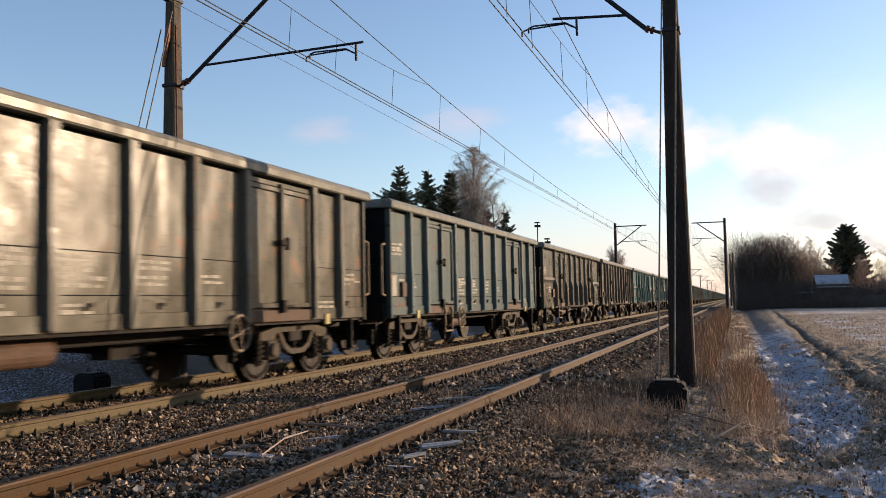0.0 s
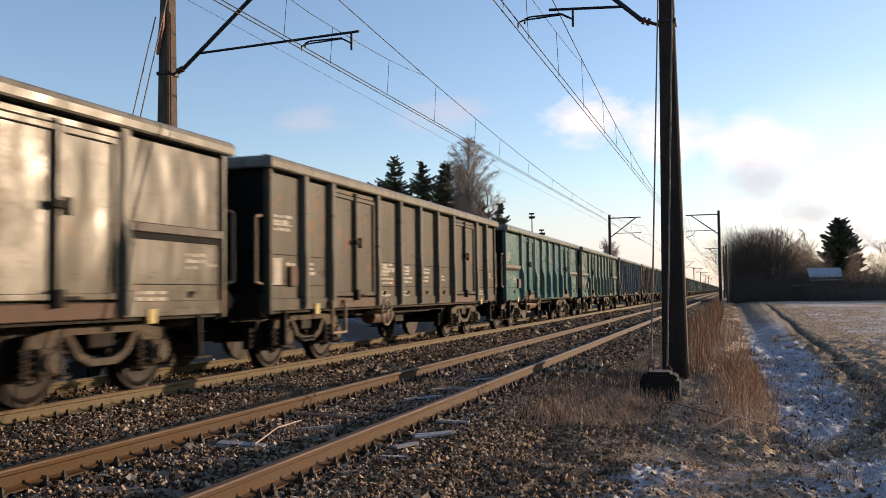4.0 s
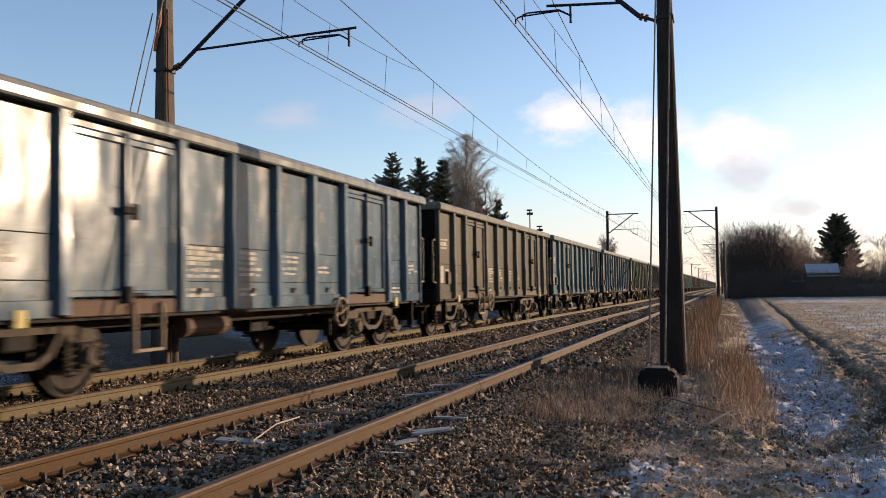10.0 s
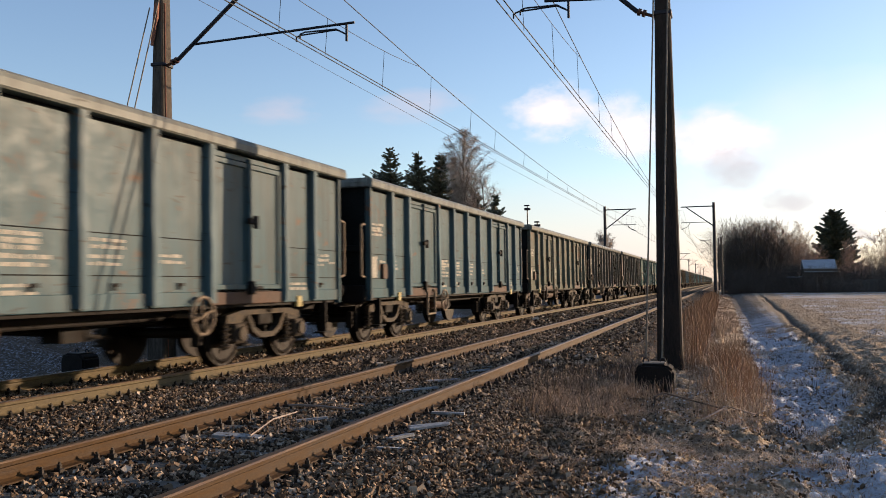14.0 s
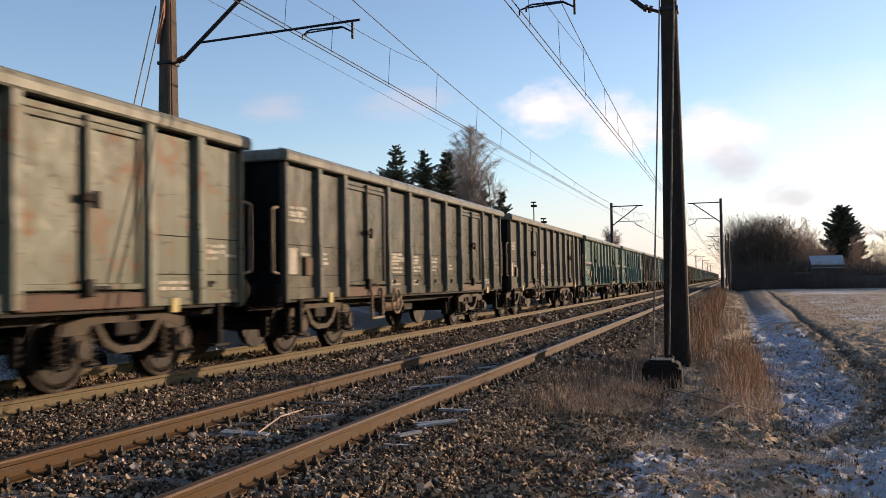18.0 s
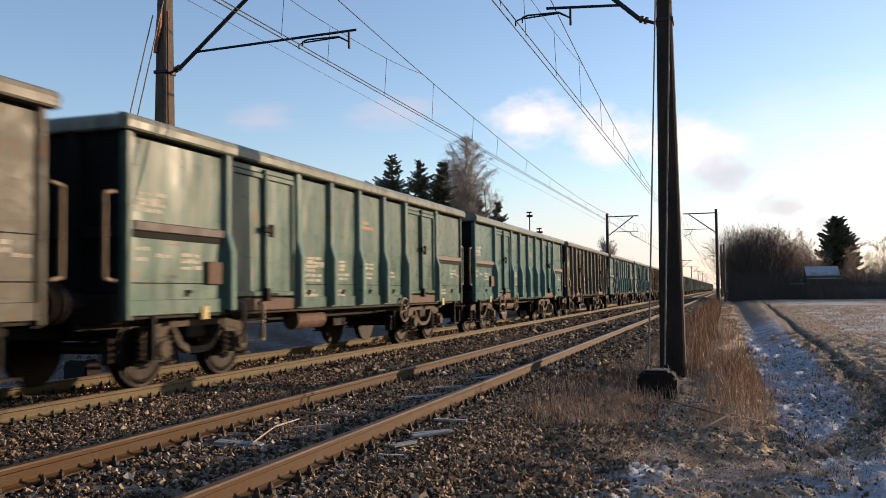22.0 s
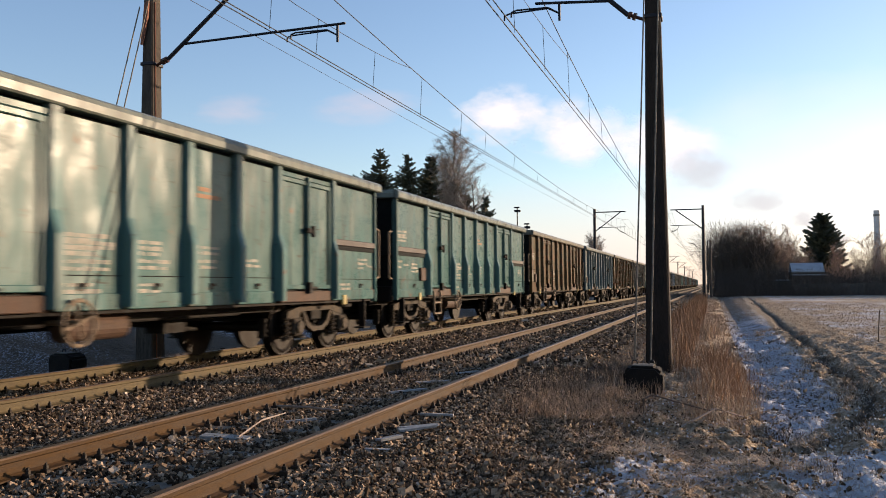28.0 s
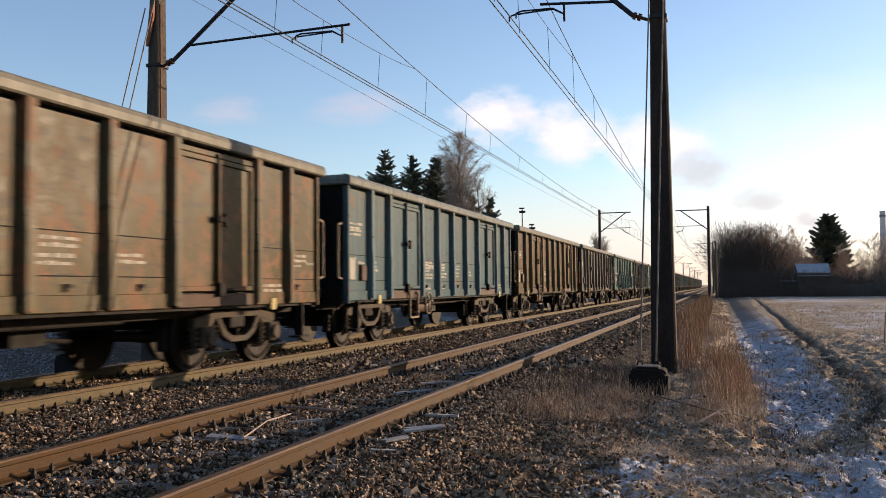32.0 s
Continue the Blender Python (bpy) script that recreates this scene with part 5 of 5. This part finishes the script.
birch(-22.9, 75.5, 13.2, 2.2, 18, "smaller bare birch with fine drooping twigs")
bare_tree("bare_tree", -19.0, 72, 10.4, 9, "slim bare tree with upright twigs", BARK, TWIG, 0.03, 0.010, group="trees beyond the train", limbs=8, reach=0.13)
bare_tree("bare_tree", -23.6, 74, 11.0, 19, "bare brown tree between the spruces", BARK, TWIG, 0.02, 0.011, group="trees beyond the train", limbs=7, reach=0.15)
bare_tree("bare_tree", -21.6, 75, 10.4, 29, "bare brown tree under the birch", BARK, TWIG, 0.02, 0.011, group="trees beyond the train", limbs=9, reach=0.16)
bare_tree("bare_tree", -24.0, 190, 10.5, 10, "small bare tree far along the line", BARK, TWIG, 0.0, 0.03)

# the wood at the end of the field
HEDGE = [(3.5, 7.8), (4.2, 8.4), (3.8, 9.0), (5.2, 7.4), (7.2, 8.3), (8.4, 6.7), (9.8, 7.0), (10.8, 5.4), (16.8, 6.4), (18.6, 7.0), (20.5, 6.6), (22.5, 7.2), (25, 7.5), (28, 7)]
BUSHES = [bare_tree("bare_tree", 0, 0, 8.0, 40 + i, "bare brown thicket tree at the field's edge", BARK, TWIG_DARK, 0.0, 0.016, 2, "thicket at the end of the field", -0.4, 2) for i in range(4)]
for i, (hx, hh) in enumerate(HEDGE):
    at = Matrix.LocRotScale((hx, 118 + (i % 3) * 5, -0.4), Euler((0, 0, i * 2.3)), None)
    tree = BUSHES[i] if i < 4 else copy_thing(BUSHES[i % 4], at)
    tree.matrix_basis = at @ Matrix.Scale(hh / 8.0, 4)
spruce(15.3, 138, 11.9, 4.3, 60, "broad old spruce standing over the thicket", -0.4, dense=4.0, taper=0.58, leaf=1.6, ragged=0.12)
spruce(7.7, 124, 6.8, 1.3, 61, "young narrow spruce in the thicket", -0.4)


def thicket(name, xs, y, h, n, seed, label, mat=TWIG_DARK, thick=0.028, top=None):
    """Low dense brushwood: many leaning bare shoots, lower where the outline dips."""
    rng = random.Random(seed)
    segs = []
    for _ in range(n):
        p = Vector((rng.uniform(*xs), y + rng.gauss(0, 2.2), -0.4))
        d = Vector((rng.gauss(0, 0.30), rng.gauss(0, 0.3), 1)).normalized()
        l = (h if top is None else top(p.x)) * rng.uniform(0.45, 1.12)
        r = thick
        for i in range(4):
            q = p + d * l / 4
            segs.append((tuple(p), tuple(q), r, r * 0.8))
            for _k in range(2):
                e = (d + Vector((rng.gauss(0, 0.6), rng.gauss(0, 0.6), rng.gauss(0.1, 0.4)))).normalized()
                segs.append((tuple(q), tuple(q + e * l * 0.22), r * 0.6, 0.012))
            p, r = q, r * 0.8
            d = (d + Vector((rng.gauss(0, 0.2), rng.gauss(0, 0.2), 0.1))).normalized()
    ob = tubes(name, segs, mat, None)
    return tagged(ob, label, "brushwood", kind="stuff")


def hedge_top(x):
    return float(np.interp(x, (-0.3, 0.6, 2.0, 3.8, 5.0, 5.9, 7.2, 8.1, 9.8, 10.8, 11.6), (5.6, 6.9, 7.6, 8.0, 6.6, 5.4, 6.3, 5.2, 5.4, 4.0, 2.6)))


thicket("brushwood_tall", (0.9, 6.4), 120, 7.4, 2600, 77, "tall dense bare brushwood at the end of the field", BARK_DARK, 0.019, hedge_top)
thicket("brushwood_mid", (5.6, 11.2), 121, 6.0, 1300, 78, "tall dense bare brushwood at the end of the field", TWIG_DARK, 0.019, hedge_top)
thicket("brushwood_tall_right", (17, 32), 120, 5.0, 1000, 79, "tall dense bare brushwood beside the spruce")
thicket("brushwood_front", (0.5, 26), 108, 1.7, 1300, 75, "low dense brushwood in front of the hut", BARK_DARK, 0.022)
thicket("brushwood_hut", (8.4, 14.5), 109.5, 2.6, 500, 70, "brown brushwood close in front of the hut", BARK_DARK, 0.024)
thicket("brushwood_edge", (0.0, 8.6), 113, 2.8, 1000, 71, "dense dark brushwood at the end of the field", BARK_DARK, 0.024)
thicket("brushwood_right", (12.8, 30), 114, 2.5, 900, 76, "dense dark brushwood at the end of the field", BARK_DARK, 0.024)
thicket("brushwood_back", (3.0, 32), 126, 3.4, 1300, 72, "dense brushwood behind the field")
# Out of view on the right; added to cast shade on the far swale.
thicket("brushwood_side", (32, 62), 120, 7.0, 1300, 80, "unseen tall brushwood, added to shade the far swale", TWIG_DARK, 0.05)
thicket("brushwood_line", (-14, -12.5), 60, 1.4, 300, 73, "low brushwood beyond the tracks")
thicket("brushwood_far", (-40, -8), 420, 6, 500, 74, "far bare wood along the line")


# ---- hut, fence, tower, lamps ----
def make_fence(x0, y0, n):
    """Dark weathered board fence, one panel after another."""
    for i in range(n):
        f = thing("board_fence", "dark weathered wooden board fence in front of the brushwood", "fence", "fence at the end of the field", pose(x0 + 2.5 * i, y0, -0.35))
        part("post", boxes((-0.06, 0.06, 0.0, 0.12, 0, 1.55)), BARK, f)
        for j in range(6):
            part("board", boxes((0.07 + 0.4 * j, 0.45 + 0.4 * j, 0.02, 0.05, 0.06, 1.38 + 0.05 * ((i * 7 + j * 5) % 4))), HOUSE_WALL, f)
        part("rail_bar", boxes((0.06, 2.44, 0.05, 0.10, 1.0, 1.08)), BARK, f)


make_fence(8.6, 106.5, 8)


def make_house():
    h = thing("farm_hut", "low dark hut with a snow-covered roof behind brushwood", "house", at=pose(10.6, 112.5, -0.25))
    bm = boxes((-1.8, 1.8, -1.5, 1.5, 0, 2.7))
    part("wall", bm, HOUSE_WALL, h)
    bm = bmesh.new()
    prism(bm, [(-2.2, 2.62), (0, 3.65), (2.2, 2.62), (2.2, 2.78), (0, 3.8), (-2.2, 2.78)], "x", -1.8, 1.8)
    part("roof", bm, SNOW_ROOF, h, "roof under thin snow, greyed for its shaded slope")
    part("eaves_board", boxes((-1.8, 1.8, -2.26, -2.20, 2.52, 2.66)), HOUSE_WALL, h)
    part("porch_roof", boxes((-1.75, 1.85, -2.75, -2.25, 2.30, 2.42)), SNOW_ROOF, h, "narrow snowy porch roof")
    part("door", boxes((-0.4, 0.5, -1.54, -1.50, 0.1, 2.1), bevel=0.01), BARK, h)
    bm = boxes((-3.4, -1.9, -1.2, 1.2, 0, 1.7))
    part("lean_to", bm, HOUSE_WALL, h)
    part("lean_to_roof", boxes((-3.5, -1.85, -1.5, 1.4, 1.7, 1.85)), SNOW_ROOF, h)


make_house()


def make_tower():
    t = thing("chimney_tower", "tall pale power station chimney far away", "chimney", at=pose(163, 1000, 0))
    part("shaft", rod(bmesh.new(), (0, 0, -5), (0, 0, 76), 3.6, 2.8, 20), PALE_MAT, t)
    part("collar", rod(bmesh.new(), (0, 0, 70), (0, 0, 72), 3.2, n=20), GREY_BAR, t)


make_tower()


def make_lamp(x, y, h):
    l = thing("signal_lamp", "slim dark pole with a lamp head beyond the train", "lamp", "lamps beyond the train", pose(x, y, -0.6))
    part("pole", rod(bmesh.new(), (0, 0, 0), (0, 0, h), 0.07, 0.05, 8), STEEL, l)
    part("lamp_head", boxes((-0.25, 0.28, -0.1, 0.1, h - 0.35, h - 0.15), (-0.25, 0.2, -0.1, 0.1, h, h + 0.12), bevel=0.02), STEEL, l)


def make_pole(x, y, h):
    p = thing("wooden_pole", "slim dark wooden pole in front of the brushwood", "pole", at=pose(x, y, -0.5))
    part("shaft", rod(bmesh.new(), (0, 0, -0.2), (0, 0, h), 0.14, 0.10, 10), BARK, p)
    part("cap", rod(bmesh.new(), (0, 0, h), (0, 0, h + 0.06), 0.12, 0.05, 10), STEEL, p)


make_pole(-0.2, 100.0, 6.4)
stake = part("stake", path_rod(bmesh.new(), [(0, 0, -0.1), (0.02, 0, 0.35), (0.05, 0.01, 0.72)], 0.012, 6), BARK)
stake.location = (3.65, 22.65, float(ground_z(3.65, 22.65)))
tagged(stake, "thin dark stake standing in the field", "stake")
make_lamp(-16.15, 75, 8.45)
make_lamp(-15.3, 75, 7.0)


# ---- clouds: far off, they drift to the left ----
def cloud_material(name, tint, strength, thick, scale, soft, bias=0.55):
    m = Nodes(name)
    c = m.coord("Object")
    x, y = m.axis(c, 0), m.axis(c, 1)
    r = m.math("SQRT", m.math("ADD", m.math("MULTIPLY", x, x), m.math("MULTIPLY", y, y)))
    shift = m.coord("Object", True)
    n = m.noise(shift, scale, 5, 0.55)
    v = m.math("ADD", m.math("SUBTRACT", 1.0, r), m.math("MULTIPLY", m.math("SUBTRACT", n, bias), 1.5))
    edge = m.math("MULTIPLY", m.math("SUBTRACT", 1.0, r), 3.0, True)
    fac = m.math("MULTIPLY", m.math("MULTIPLY", m.ramp(v, (0.12, 0.0), (0.12 + soft, 1.0)), thick), edge)
    glow = m.node("Emission", Color=(*tint, 1), Strength=strength)
    clear = m.node("BsdfTransparent")
    mix = m.node("MixShader", Fac=fac)
    m.t.links.new(clear.outputs[0], mix.inputs[1])
    m.t.links.new(glow.outputs[0], mix.inputs[2])
    m.t.links.new(mix.outputs[0], m.out.inputs["Surface"])
    return m.mat


CLOUD_WHITE = cloud_material("sunlit_cloud", (1.0, 0.95, 0.88), 0.66, 1.0, 1.5, 0.65)
CLOUD_FAINT = cloud_material("thin_pink_cloud", (1.0, 0.86, 0.84), 0.5, 0.4, 1.2, 0.8)
# Two glowing sheets: sky brightness by the sun, and haze along the horizon.
CLOUD_VEIL = cloud_material("bright_sky_veil", (1.0, 0.97, 0.93), 0.66, 1.0, 0.6, 1.2)
CLOUD_LOW = cloud_material("horizon_haze_glow", (0.96, 0.87, 0.945), 0.52, 0.95, 0.5, 1.3)
SMOKE = cloud_material("grey_smoke", (0.84, 0.82, 0.79), 0.48, 0.62, 1.5, 0.9, 0.36)
CLOUD_R = 2600.0
CLOUDS = []


def make_cloud(az, el, wide, tall, mat, label, drift, lift=0.0, name="cloud", dist=CLOUD_R):
    """A cloud bank seen from below its edge: degrees of direction, half width and half height in degrees."""
    bm = bmesh.new()
    bmesh.ops.create_grid(bm, x_segments=12, y_segments=8, size=1.0)
    for v in bm.verts:
        v.co.z = -0.12 * (v.co.x ** 2 + v.co.y ** 2)
    sx, sy = dist * math.tan(radians(wide)), dist * math.tan(radians(tall))
    ob = part(name, bm, mat, smooth=True)
    ob.scale = (sx, sy, min(sx, sy))
    ob.visible_shadow = False
    tagged(ob, label, "cloud", "clouds")
    CLOUDS.append((ob, az, el, drift, lift, dist))


def cloud_pose(az, el, dist):
    a, e = radians(az), radians(el)
    at = Vector((math.sin(a) * math.cos(e), math.cos(a) * math.cos(e), math.sin(e))) * dist
    return look(at, at * 2)


make_cloud(-7.6, 11.0, 4.0, 2.4, CLOUD_WHITE, "sunlit white cumulus shred", -6.2)
make_cloud(-2.8, 9.8, 4.2, 2.6, CLOUD_WHITE, "sunlit white cumulus bank", -6.4)
make_cloud(2.6, 8.8, 4.6, 2.6, CLOUD_WHITE, "sunlit white cumulus puff", -6.4)
make_cloud(-26.0, 11.2, 3.6, 1.3, CLOUD_FAINT, "thin pink cloud wisp", -5.0)
make_cloud(-17.0, 11.6, 4.6, 1.6, CLOUD_FAINT, "thin pink cloud wisp", -5.5)
make_cloud(-8.0, 0.6, 26.0, 9.0, CLOUD_LOW, "low glowing sheet that tints the horizon a hazy pale pink", -1.0, dist=3400.0)
make_cloud(15.0, 6.0, 21.0, 11.0, CLOUD_VEIL, "broad glowing veil for the bright sky near the sun", -4.0, dist=2900.0)
for i, (az, el, wide) in enumerate(((6.85, 3.5, 0.85), (7.45, 3.15, 0.75), (8.05, 2.8, 0.65), (8.6, 2.5, 0.55), (9.1, 2.25, 0.45))):
    make_cloud(az, el, wide, wide * 0.72, SMOKE, "grey smoke drifting away behind the spruce", -1.8, 0.5, "smoke_puff", 1500.0 + 10 * i)
make_cloud(4.9, 4.6, 2.0, 1.0, SMOKE, "thin grey smoke trail", -2.4, 0.6, "smoke_puff", 1560.0)
make_cloud(2.2, 6.6, 2.6, 1.6, SMOKE, "grey drifting smoke trail", -3.2, 0.6, "smoke_puff", 1600.0)


# ---- what moves ----
def share_keys(ob, source):
    """The same turning for another wheelset at the same place in its bogie."""
    ob.rotation_mode = "QUATERNION"
    keys = ob.animation_data_create()
    keys.action = source.animation_data.action
    keys.action_slot = source.animation_data.action_slot


def motions():
    for k, w in WAGONS:
        walk(w, [(t, pose(FAR_C, NOW_Y + WAGON_L * k + SLACK.get(k, 0.2) + train_shift(t), 0)) for t in range(0, 33)])
    for ob, az, el, drift, lift, dist in CLOUDS:
        walk(ob, [(t, cloud_pose(az + drift * t / 32, el + lift * t / 32, dist)) for t in (0, 8, 16, 24, 32)])
    keyed = {}
    steps = [i / 15 for i in range(481)]
    for k, w in WAGONS:
        for ob in w.children_recursive:
            if ob.name.startswith("wheelset"):
                side = round(ob.location.y, 2)
                if side in keyed:
                    share_keys(ob, keyed[side])
                else:
                    y = ob.location.y
                    walk(ob, [(t, pose(0, y, 0.46, math.degrees(-train_shift(t) / 0.46))) for t in steps])
                    keyed[side] = ob


motions()
